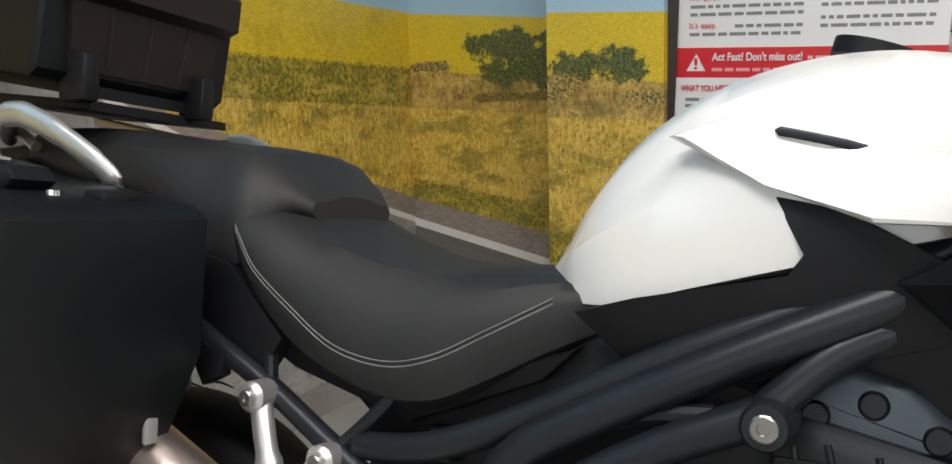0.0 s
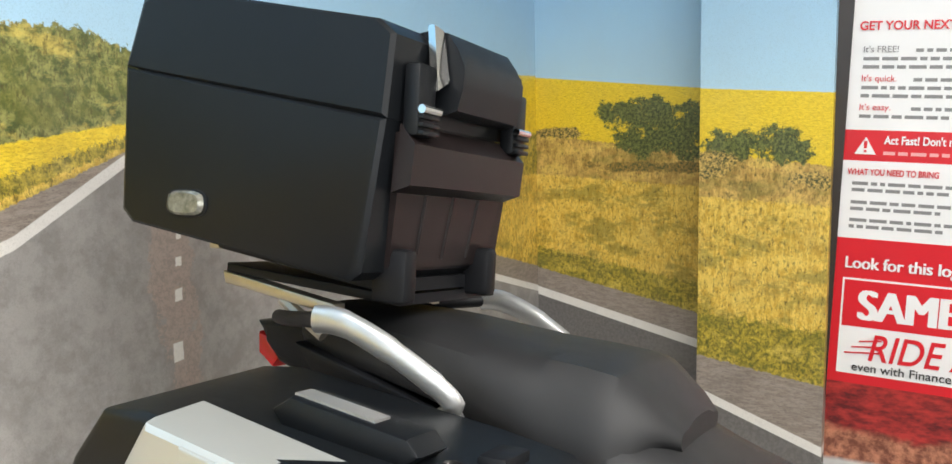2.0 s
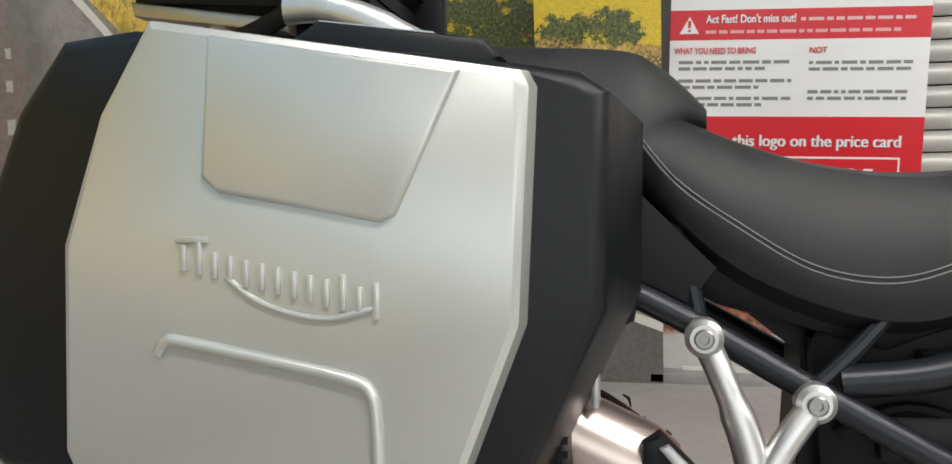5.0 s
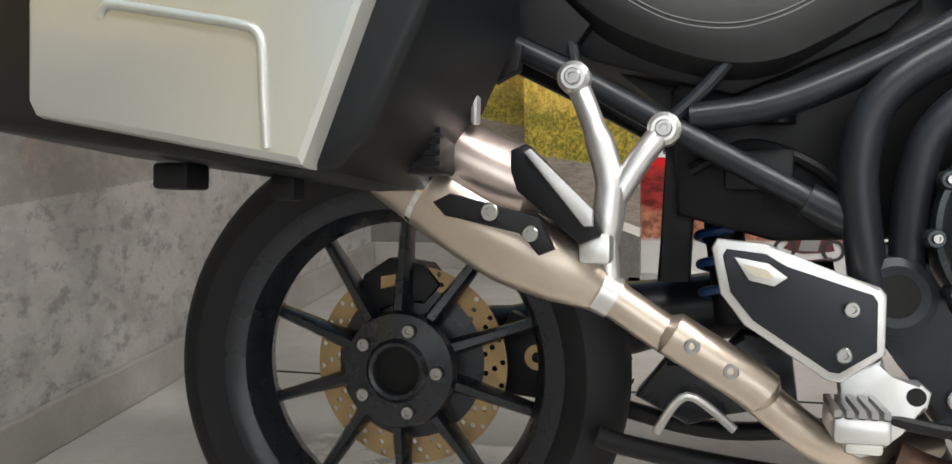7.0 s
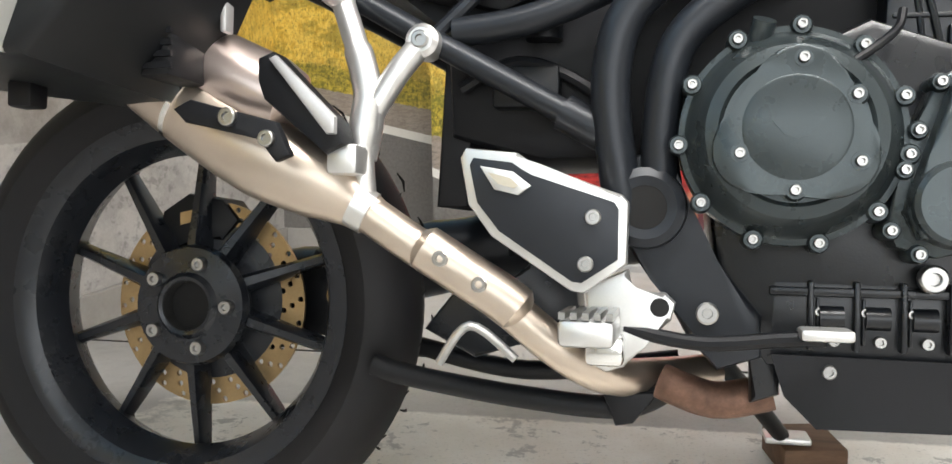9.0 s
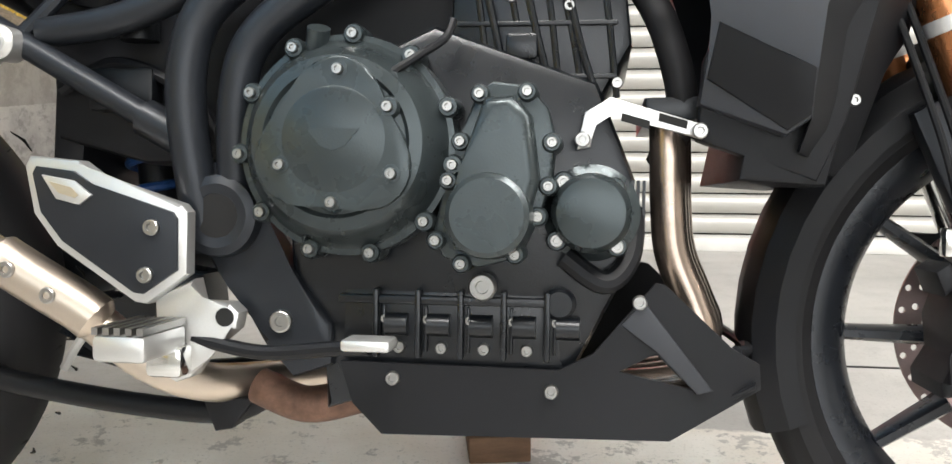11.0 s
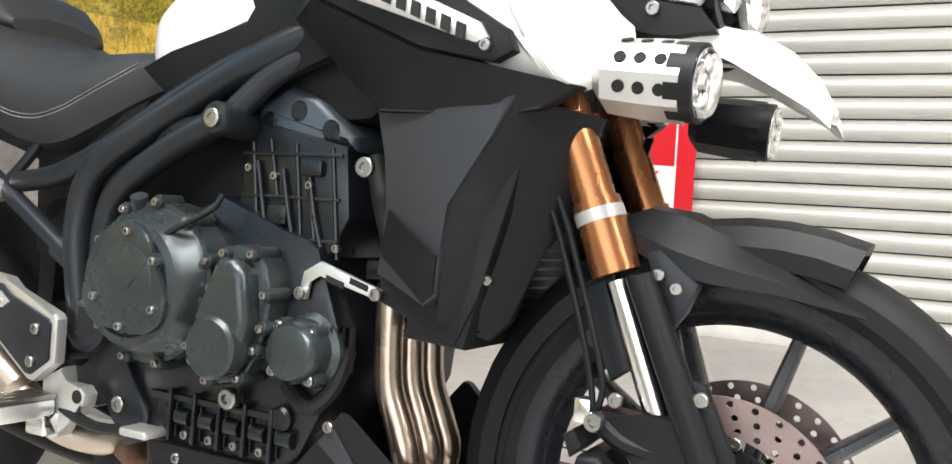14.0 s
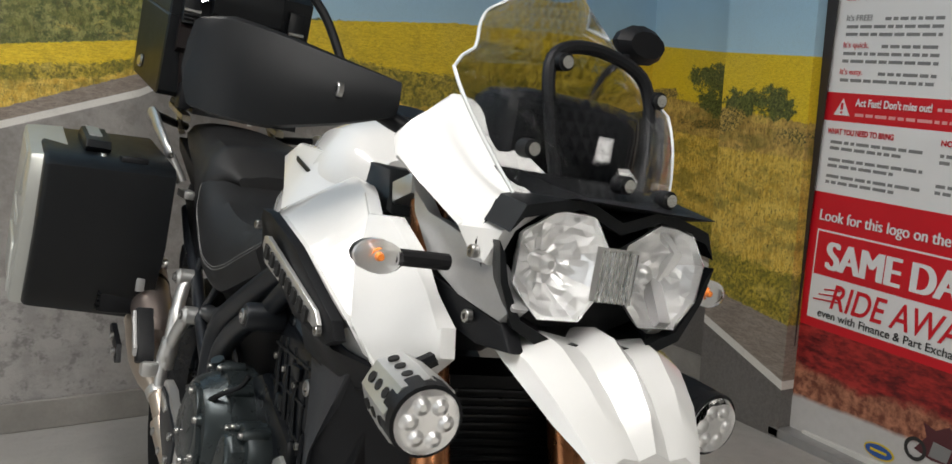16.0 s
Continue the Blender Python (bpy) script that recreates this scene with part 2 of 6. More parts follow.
M_MURAL_PIER = mural_mat("mural_pier", 0, -0.25, 0.25, [
    ([(-0.25, 1.348), (0.25, 1.322)], YEL, YEL2, (60, 240), 0.006),
    ([(-0.25, 1.15), (0.25, 1.10)], SCR, SCR2, (45, 18), 0.05),
    ([(-0.25, 1.0), (0.25, 0.98)], GLD, GLD2, (70, 28), 0.06),
    ([(-0.25, 0.62), (0.25, 0.58)], VRG, VRG2, (70, 60), 0.16),
    ([(-0.25, 0.475), (0.25, 0.40)], SHO, SHO2, (25, 120), 0.03),
    (pier_line, LIN, LIN, (10, 10), 0.004),
    (shifted(pier_line, -0.032), ASP, ASP2, (90, 90), 0.003)],
    [(-0.03, 1.165, 0.15, 0.062, BSH, BSH2), (-0.16, 1.10, 0.10, 0.04, BSH, SCR2), (0.15, 1.06, 0.07, 0.025, BSH, SCR2)])
left_line = [(-0.9, 0.86), (-0.386, 1.002), (0.03, 1.115), (0.294, 1.245), (0.40, 1.30), (0.46, 1.30)]
right_line = [(0.42, 1.31), (0.46, 1.28), (0.725, 1.100), (1.003, 0.970), (2.2, 0.592)]
road_top = [(-0.9, 0.86), (-0.386, 1.002), (0.03, 1.115), (0.294, 1.245), (0.42, 1.305), (0.46, 1.28), (0.725, 1.100), (1.003, 0.970), (2.2, 0.592)]
M_MURAL_LEFT = mural_mat("mural_road", 1, -0.9, 2.2, [
    ([(-0.9, 1.52), (-0.3, 1.50), (0.20, 1.485), (0.34, 1.44), (0.55, 1.40), (2.2, 1.40)], (0.06, 0.085, 0.02), (0.30, 0.30, 0.09), (40, 40), 0.06),
    ([(-0.9, 1.24), (-0.38, 1.25), (0.30, 1.31), (0.55, 1.39), (1.2, 1.425), (2.2, 1.405)], YEL, YEL2, (40, 160), 0.02),
    ([(-0.9, 1.16), (-0.1, 1.205), (0.30, 1.285), (0.45, 1.31), (1.0, 1.23), (2.2, 1.19)], VRG, VRG2, (50, 60), 0.07),
    ([(-0.9, 1.10), (-0.1, 1.16), (0.30, 1.27), (0.45, 1.31), (1.0, 1.10), (2.2, 1.04)], GLD, GLD2, (60, 28), 0.05),
    ([(-0.9, 0.9), (0.30, 1.26), (0.43, 1.31), (0.725, 1.135), (1.003, 1.03), (2.2, 0.68)], SHO, SHO2, (25, 100), 0.02),
    (shifted(road_top, 0.012), LIN, LIN, (10, 10), 0.003),
    (shifted(road_top, -0.012), (0.235, 0.222, 0.21), (0.315, 0.30, 0.285), (14, 14), 0.003),
    ([(-0.9, 0.52), (2.2, 0.50)], (0.33, 0.317, 0.307), (0.43, 0.415, 0.40), (7, 9), 0.014)],
    [(0.378, 0.92, 0.050, 0.30, (0.36, 0.29, 0.25), (0.27, 0.225, 0.20)), (0.398, 1.075, 0.007, 0.009, LIN), (0.393, 1.02, 0.008, 0.010, LIN), (0.387, 0.95, 0.010, 0.013, LIN), (0.375, 0.83, 0.013, 0.020, LIN)])


def floor_mat():
    n = Nodes("worn_concrete_floor")
    p = n.pos()
    sep = n.node("ShaderNodeSeparateXYZ", Vector=p)
    x, y = sep.outputs[0], sep.outputs[1]
    big, mid, fine = n.noise(p, 2.2), n.noise(p, 9.0, 6.0, 0.75), n.noise(p, 160.0, 3.0)
    con = n.mix(n.step(big, 0.3, 0.7), (0.34, 0.33, 0.315), (0.47, 0.455, 0.435))
    con = n.mix(n.m("MULTIPLY", n.step(mid, 0.5, 0.7), 0.4), con, (0.28, 0.265, 0.25))
    # cream paint, worn, on the strip under the bike
    yy = n.m("ADD", y, n.m("MULTIPLY", n.m("SUBTRACT", n.noise(p, 25.0), 0.5), 0.03))
    strip = n.m("MULTIPLY", n.step(yy, 0.522, 0.512), n.step(yy, -0.25, -0.24))
    strip = n.m("MULTIPLY", strip, n.step(n.m("ADD", x, n.m("MULTIPLY", mid, 0.9)), 0.05, 0.15))
    worn = n.step(n.m("ADD", n.m("MULTIPLY", mid, 0.75), n.m("MULTIPLY", n.noise(p, 45.0, 6.0, 0.8), 0.35)), 0.60, 0.63)
    paint = n.mix(n.step(n.noise(p, 6.0), 0.35, 0.7), (0.70, 0.66, 0.60), (0.82, 0.80, 0.76))
    col = n.mix(n.m("MULTIPLY", strip, n.m("SUBTRACT", 1.0, n.m("MULTIPLY", worn, 0.8))), con, paint)
    col = n.mix(n.m("MULTIPLY", n.step(fine, 0.58, 0.72), 0.35), col, (0.12, 0.11, 0.10))
    n.bump(n.m("ADD", mid, n.m("MULTIPLY", fine, 0.4)), 0.35, 0.004)
    return n.done(col, n.m("ADD", n.m("MULTIPLY", mid, 0.3), 0.42), 0.0)


M_FLOOR = floor_mat()
M_WALL = stuff_mat("painted_wall", (0.62, 0.61, 0.58), 0.7, scale=3, grain=120)
M_PLINTH = stuff_mat("grey_plinth_paint", (0.30, 0.285, 0.265), 0.6, vary=0.2, scale=5, grain=90, bump=0.3)
M_SLAT = stuff_mat("grey_shutter_steel", (0.50, 0.49, 0.46), 0.42, 0.25, vary=0.08, scale=6, grain=300, bump=0.08, stretch=(0.3, 1, 1))
M_STRIP = stuff_mat("white_sill_paint", (0.70, 0.69, 0.66), 0.6, vary=0.1)


def flat(name, color, rough=0.35):
    return stuff_mat(name, color, rough, vary=0.03, scale=4, bump=0)


M_B_RED, M_B_WHITE = flat("banner_red", (0.62, 0.012, 0.022)), flat("banner_white", (0.78, 0.78, 0.78))
M_B_TEXT, M_B_DARK = flat("banner_print_grey", (0.22, 0.22, 0.22)), flat("banner_print_black", (0.03, 0.03, 0.03))
M_B_BLUE, M_B_YELLOW = flat("banner_blue", (0.03, 0.10, 0.36)), flat("banner_yellow", (0.75, 0.55, 0.02))
M_RAIL = stuff_mat("anodised_rail", (0.46, 0.46, 0.46), 0.4, 0.6)
M_RAIL_DARK = stuff_mat("dark_rail_face", (0.03, 0.024, 0.022), 0.4)


def cliff_mat():
    n = Nodes("banner_cliff_photo")
    p = n.pos()
    z = n.node("ShaderNodeSeparateXYZ", Vector=p).outputs[2]
    a = n.noise(n.scaled(p, (1, 1, 2.5)), 14.0, 6.0, 0.7)
    c = n.mix(n.step(a, 0.38, 0.62), (0.10, 0.008, 0.01), (0.45, 0.035, 0.03))
    c2 = n.mix(n.step(n.noise(p, 30.0, 5.0, 0.75), 0.4, 0.62), (0.16, 0.05, 0.03), (0.52, 0.22, 0.13))
    wob = n.m("MULTIPLY", n.m("SUBTRACT", n.noise(p, 7.0), 0.5), 0.12)
    c = n.mix(n.step(n.m("ADD", z, wob), 0.27, 0.24), c, c2)
    road = n.mix(n.noise(p, 30.0), (0.50, 0.49, 0.48), (0.62, 0.61, 0.60))
    c = n.mix(n.step(n.m("ADD", z, n.m("MULTIPLY", wob, 0.2)), 0.165, 0.15), c, road)
    return n.done(c, 0.35)


M_CLIFF = cliff_mat()

# ---- mesh tools ----


def mesh_of(name, bm, material, smooth=True):
    bmesh.ops.recalc_face_normals(bm, faces=bm.faces)
    me = bpy.data.meshes.new(name)
    bm.to_mesh(me)
    bm.free()
    me.materials.append(material)
    if smooth:
        me.polygons.foreach_set("use_smooth", [True] * len(me.polygons))
        me.set_sharp_from_angle(angle=radians(32))
    return me


def part(name, bm, material, parent=None, label="", smooth=True):
    ob = new(name, mesh_of(name, bm, material, smooth))
    if parent:
        ob.parent = parent
    if label:
        ob["label"] = label
    return ob


def box(x0, x1, y0, y1, z0, z1, bevel=0.0, seg=2, bm=None):
    own = bm or bmesh.new()
    r = bmesh.ops.create_cube(own, size=1.0)
    for v in r["verts"]:
        v.co = ((x0 + x1) / 2 + v.co.x * (x1 - x0), (y0 + y1) / 2 + v.co.y * (y1 - y0), (z0 + z1) / 2 + v.co.z * (z1 - z0))
    if bevel:
        es = {e for v in r["verts"] for e in v.link_edges}
        bmesh.ops.bevel(own, geom=list(es), offset=bevel, segments=seg, profile=0.5, affect="EDGES")
    return own


def prism(pts, y0, y1, bevel=0.0, seg=2, bm=None, top=None):
    """An outline in x and z, pushed from y0 to y1 (the nearer face may have an outline of its own)."""
    own = bm or bmesh.new()
    a = [own.verts.new((x, y0, z)) for x, z in (top or pts)]
    b = [own.verts.new((x, y1, z)) for x, z in pts]
    n = len(pts)
    fa = own.faces.new(a)
    own.faces.new(b[::-1])
    for i in range(n):
        own.faces.new((a[i], b[i], b[(i + 1) % n], a[(i + 1) % n]))
    if bevel:
        bmesh.ops.bevel(own, geom=list(fa.edges), offset=bevel, segments=seg, profile=0.5, affect="EDGES")
    return own


def plate(pts, thick, bevel=0.003):
    """A panel through points in space, with thickness towards the far side."""
    bm = bmesh.new()
    a = [bm.verts.new(p) for p in pts]
    b = [bm.verts.new((p[0], p[1] + (thick if p[1] <= 0 else -thick), p[2])) for p in pts]
    n = len(pts)
    fa, fb = bm.faces.new(a), bm.faces.new(b[::-1])
    for i in range(n):
        bm.faces.new((a[i], b[i], b[(i + 1) % n], a[(i + 1) % n]))
    if bevel:
        bmesh.ops.bevel(bm, geom=list(fa.edges), offset=bevel, segments=2, profile=0.5, affect="EDGES")
    bmesh.ops.triangulate(bm, faces=[f for f in bm.faces if len(f.verts) > 4])
    return bm


def spline(pts, k=6):
    """Catmull-Rom through the points."""
    P = [Vector(p) for p in pts]
    if len(P) < 3:
        return P
    out = []
    for i in range(len(P) - 1):
        p0, p1, p2, p3 = P[max(i - 1, 0)], P[i], P[i + 1], P[min(i + 2, len(P) - 1)]
        for j in range(k):
            t = j / k
            out.append(0.5 * (2 * p1 + (p2 - p0) * t + (2 * p0 - 5 * p1 + 4 * p2 - p3) * t * t + (3 * p1 - 3 * p2 + p3 - p0) * t ** 3))
    return out + [P[-1]]


def tube(pts, r, n=14, bm=None, flat_y=1.0):
    """A round bar along the points; r may change from point to point."""
    own = bm or bmesh.new()
    P = [Vector(p) for p in pts]
    R = r if isinstance(r, (list, tuple)) else [r] * len(P)
    rings, side = [], None
    for i, p in enumerate(P):
        d = (P[min(i + 1, len(P) - 1)] - P[max(i - 1, 0)]).normalized()
        if side is None:
            side = d.cross(Vector((0, 1, 0)))
            if side.length < 0.1:
                side = d.cross(Vector((1, 0, 0)))
        side = (side - d * side.dot(d)).normalized()
        up = d.cross(side)
        rings.append([own.verts.new(p + side * (R[i] * math.cos(a)) + up * (R[i] * flat_y * math.sin(a))) for a in (2 * math.pi * k / n for k in range(n))])
    for a, b in zip(rings, rings[1:]):
        for k in range(n):
            own.faces.new((a[k], a[(k + 1) % n], b[(k + 1) % n], b[k]))
    own.faces.new(rings[0][::-1])
    own.faces.new(rings[-1])
    return own


def bent(pts, r, n=14, k=6, **kw):
    return tube(spline(pts, k), r, n, **kw)


def loft(rings, closed=True, caps=True):
    bm = bmesh.new()
    R = [[bm.verts.new(p) for p in ring] for ring in rings]
    n = len(R[0])
    for a, b in zip(R, R[1:]):
        for k in range(n if closed else n - 1):
            bm.faces.new((a[k], a[(k + 1) % n], b[(k + 1) % n], b[k]))
    if caps and closed:
        bm.faces.new(R[0][::-1])
        bm.faces.new(R[-1])
    return bm


def lathe(profile, centre, n=48, bm=None, close=False):
    """A profile of (radius, y) turned about the y axis through centre (x, z)."""
    own = bm or bmesh.new()
    cx, cz = centre
    rings = []
    for r, y in profile:
        if r < 1e-6:
            rings.append([own.verts.new((cx, y, cz))])
        else:
            rings.append([own.verts.new((cx + r * math.cos(2 * math.pi * k / n), y, cz + r * math.sin(2 * math.pi * k / n))) for k in range(n)])
    seq = list(zip(rings, rings[1:])) + ([(rings[-1], rings[0])] if close else [])
    for a, b in seq:
        for k in range(n):
            q = (k + 1) % n
            if len(a) == 1 and len(b) > 1:
                own.faces.new((a[0], b[q], b[k]))
            elif len(b) == 1 and len(a) > 1:
                own.faces.new((a[k], a[q], b[0]))
            elif len(a) > 1:
                own.faces.new((a[k], a[q], b[q], b[k]))
    return own


def smoothed(bm, times=1, cut=0):
    if cut:
        bmesh.ops.subdivide_edges(bm, edges=bm.edges[:], cuts=cut, use_grid_fill=True)
    for _ in range(times):
        bmesh.ops.smooth_vert(bm, verts=bm.verts[:], factor=0.5, use_axis_x=True, use_axis_y=True, use_axis_z=True)
    return bm


BOLT_MESH = {}


def bolt(x, y, z, r, parent, h=0.006, material=None):
    """A socket-head bolt that points to the side."""
    key = (round(r, 4), h, (material or M_BOLT).name)
    if key not in BOLT_MESH:
        bm = lathe([(0, -h * 0.45), (r * 0.42, -h * 0.45), (r * 0.48, -h), (r * 0.85, -h), (r, -h * 0.75), (r, 0.002), (0, 0.002)], (0, 0), 16)
        BOLT_MESH[key] = mesh_of("bolt", bm, material or M_BOLT)
    ob = new("bolt", BOLT_MESH[key])
    ob.parent = parent
    ob.location = (x, y, z)
    return ob


# ---- the room ----


def setting(name, bm, material, label="", smooth=False):
    return tagged(part(name, bm, material, None, label, smooth), kind="structure")


setting("floor", box(-1.2, 6.2, -5.2, 2.6, -0.15, 0.0), M_FLOOR, "worn grey concrete floor with peeling cream paint")
joint = setting("trim", box(-0.88, 6, 0.878, 0.886, 0.0, 0.0015), M_HOLE, "dark joint line across the concrete floor")
setting("ceiling", box(-1.2, 6.2, -5.2, 2.6, 3.0, 3.15), M_WALL)
setting("wall_west", box(-1.1, -0.88, -5.2, 2.4, 0.0, 3.0), M_MURAL_LEFT, "wall papered with a printed country road mural")
setting("wall_north", box(-0.88, -0.2, 2.2, 2.4, 0.0, 3.0), M_MURAL_BACK, "wall papered with a printed yellow field mural")
setting("pier", box(-0.2, 0.2, 1.97, 2.4, 0.0, 3.0), M_MURAL_PIER, "projecting pier papered with the yellow field mural")
setting("wall_lintel", box(0.2, 6.0, 2.16, 2.4, 0.0, 3.0), M_WALL)
setting("wall_east", box(6.0, 6.2, -5.2, 2.4, 0.0, 3.0), M_WALL)
setting("wall_south", box(-0.88, 6.0, -5.2, -5.0, 0.0, 3.0), M_WALL)
setting("baseboard", box(-0.88, -0.862, -5.0, 2.2, 0.0, 0.10, 0.004), M_PLINTH, "low grey painted plinth along the wall")
setting("baseboard", box(-0.862, -0.2, 2.182, 2.2, 0.0, 0.10, 0.004), M_PLINTH)

# roller shutter with curved slats
shutter = tagged(new("roller_shutter"), "closed grey steel roller shutter with curved slats", "shutter", kind="structure")
rail = part("bottom_rail", box(0.26, 5.98, 2.02, 2.09, 0.0, 0.045, 0.004), M_STRIP, shutter, "white painted bottom rail")
prof = [(2.090, 0.0), (2.078, 0.002), (2.070, 0.010), (2.062, 0.024), (2.060, 0.036), (2.064, 0.050), (2.073, 0.060), (2.084, 0.0645), (2.090, 0.0655)]
bm = bmesh.new()
va = [[bm.verts.new((x, y, z)) for y, z in prof] for x in (0.26, 5.98)]
for i in range(len(prof) - 1):
    bm.faces.new((va[0][i], va[0][i + 1], va[1][i + 1], va[1][i]))
slat_mesh = mesh_of("slat", bm, M_SLAT)
for i in range(36):
    s = new("slat", slat_mesh)
    s.parent, s.location = shutter, (0, 0, 0.05 + 0.0692 * i)
part("backing", box(0.26, 5.98, 2.091, 2.12, 0.045, 2.6), M_HOLE, shutter)

# roll-up banner
BAN = pose(0.172, 2.03, -0.012, 0, 2.0, 0)
banner = tagged(new("banner_stand"), "red and white printed roll-up banner on a silver rail", "banner")
banner.matrix_world = BAN


def sheet(u0, u1, z0, z1, y=0.0, t=0.003):
    return box(u0, u1, y, y + t, z0, z1)


part("base", box(-0.02, 0.80, -0.06, 0.05, 0.012, 0.05, 0.006), M_RAIL, banner, "silver cassette base")
part("rail", box(-0.045, -0.004, -0.012, 0.03, 0.05, 2.02, 0.003), M_RAIL, banner, "silver side rail")
part("rail_face", box(-0.045, 0.016, -0.017, -0.012, 0.05, 2.02), M_RAIL_DARK, banner, "dark strip along the banner edge")
part("panel", sheet(0, 0.785, 1.225, 2.0), M_B_WHITE, banner)
part("warning_band", sheet(0, 0.785, 1.132, 1.225), M_B_RED, banner)
part("panel", sheet(0, 0.785, 0.893, 1.132), M_B_WHITE, banner)
part("panel", sheet(0, 0.785, 0.43, 0.893), M_B_RED, banner)
part("picture", sheet(0, 0.785, 0.05, 0.43), M_CLIFF, banner, "printed red cliffs above a pale road")
part("logo_frame", sheet(0.040, 0.722, 0.462, 0.768, -0.002, 0.0015), M_B_WHITE, banner)
part("logo_band", sheet(0.046, 0.716, 0.615, 0.762, -0.0035, 0.0015), M_B_RED, banner)


def words(text, u, z, size, material, bold=0.0, width=None, shear=0.0, y=-0.005):
    c = bpy.data.curves.new("lettering", "FONT")
    c.body, c.size, c.extrude, c.offset, c.shear = text, size, 0.0004, bold, shear
    tmp = bpy.data.objects.new("tmp", c)
    me = bpy.data.meshes.new_from_object(tmp)
    bpy.data.objects.remove(tmp)
    xs = [v.co.x for v in me.vertices]
    k = width / (max(xs) - min(xs)) if width else 1.0
    for v in me.vertices:
        v.co = (u + (v.co.x - min(xs)) * k, y - v.co.z, z + v.co.y)
    me.materials.clear()
    me.materials.append(material)
    ob = new("lettering", me)
    ob.parent = banner
    return ob


for k in (-2, -1, 0, 1, 2):
    words("SAME DAY", 0.095 + 0.0034 * k, 0.640, 0.135, M_B_WHITE, 0.0, 0.545, 0.0, -0.005 - 0.0003 * k)
    words("Look for this logo on the price card", 0.045 + 0.0008 * k, 0.800, 0.052, M_B_WHITE, 0.0, 0.675, 0.0, -0.005 - 0.0003 * k)
words("RIDE AWAY", 0.130, 0.512, 0.120, M_B_RED, 0.001, 0.535, 0.22)
words("even with Finance & Part Exchange!", 0.085, 0.474, 0.038, M_B_DARK, 0.0003, 0.555)
words("Act Fast! Don't miss out!", 0.125, 1.185, 0.034, M_B_WHITE, 0.0008, 0.27)
words("WHAT YOU NEED TO BRING", 0.030, 1.090, 0.026, M_B_RED, 0.0005, 0.25)
words("NOT", 0.44, 1.090, 0.024, M_B_RED, 0.0005)
words("GET YOUR NEXT BIKE", 0.035, 1.520, 0.036, M_B_RED, 0.0008, 0.33)
for u, z, tx in ((0.05, 1.455, "It's FREE!"), (0.05, 1.370, "It's quick."), (0.05, 1.285, "It's easy.")):
    words(tx, u, z, 0.026, M_B_RED if "FREE" not in tx else M_B_TEXT)
for z, w in ((0.567, 0.055), (0.547, 0.075), (0.527, 0.095)):
    part("speed_stripe", prism([(0.155 - w, z), (0.165, z + 0.009), (0.165, z + 0.014), (0.155 - w, z + 0.004)], -0.006, -0.005), M_B_RED, banner, smooth=False)
# lines of print too small to read
rnd = random.Random(4)


def bars(u0, u1, z, material=None):
    u = u0
    while u < u1 - 0.01:
        w = min(rnd.uniform(0.012, 0.05), u1 - u)
        part("print_line", sheet(u, u + w, z, z + 0.010, -0.0015, 0.001), material or M_B_TEXT, banner, smooth=False)
        u += w + 0.008


for z0, rows in ((1.455, 3), (1.370, 3), (1.285, 2)):
    for k in range(rows):
        bars(0.05 + (0.14 if k == 0 else 0), 0.39, z0 - 0.024 * k)
        bars(0.44, 0.75, z0 + 0.02 - 0.024 * k)
for z0 in (1.058, 1.000, 0.945):
    for k in range(2):
        bars(0.045, 0.39 - 0.08 * k, z0 - 0.020 * k)
for z in (1.055, 1.035, 0.965, 0.945):
    bars(0.44, 0.74, z)
bars(0.125, 0.70, 1.152, flat("band_print_pink", (0.75, 0.35, 0.35)))
bars(0.41, 0.74, 1.188, flat("band_print_rose", (0.75, 0.45, 0.45)))
part("warning_sign", prism([(0.045, 1.152), (0.105, 1.152), (0.075, 1.205)], -0.004, -0.001), M_B_WHITE, banner, "white warning triangle", smooth=False)
part("warning_mark", prism([(0.071, 1.170), (0.079, 1.170), (0.080, 1.192), (0.070, 1.192)], -0.006, -0.0045), M_B_RED, banner, smooth=False)
part("warning_dot", sheet(0.071, 0.079, 1.158, 1.165, -0.006, 0.0015), M_B_RED, banner, smooth=False)
oval = [(0.385 + 0.055 * math.cos(a), 0.105 + 0.026 * math.sin(a)) for a in (2 * math.pi * k / 32 for k in range(32))]
oval2 = [(0.385 + 0.049 * math.cos(a), 0.105 + 0.021 * math.sin(a)) for a in (2 * math.pi * k / 32 for k in range(32))]
part("oval_rim", prism(oval, -0.003, -0.001), M_B_YELLOW, banner, smooth=False)
part("oval_badge", prism(oval2, -0.005, -0.0035), M_B_BLUE, banner, "blue oval badge with a yellow rim", smooth=False)
part("oval_bar", sheet(0.355, 0.415, 0.102, 0.110, -0.0065, 0.001), M_B_YELLOW, banner, smooth=False)
# a small printed motorcycle: two wheels and a body, all flat
for cx in (0.505, 0.660):
    ring = bmesh.new()
    for k in range(24):
        a, b = 2 * math.pi * k / 24, 2 * math.pi * (k + 1) / 24
        ring.faces.new([ring.verts.new((cx + r * math.cos(q), -0.004, 0.165 + r * math.sin(q))) for r, q in ((0.038, a), (0.038, b), (0.026, b), (0.026, a))])
    part("printed_wheel", ring, M_B_DARK, banner, smooth=False)
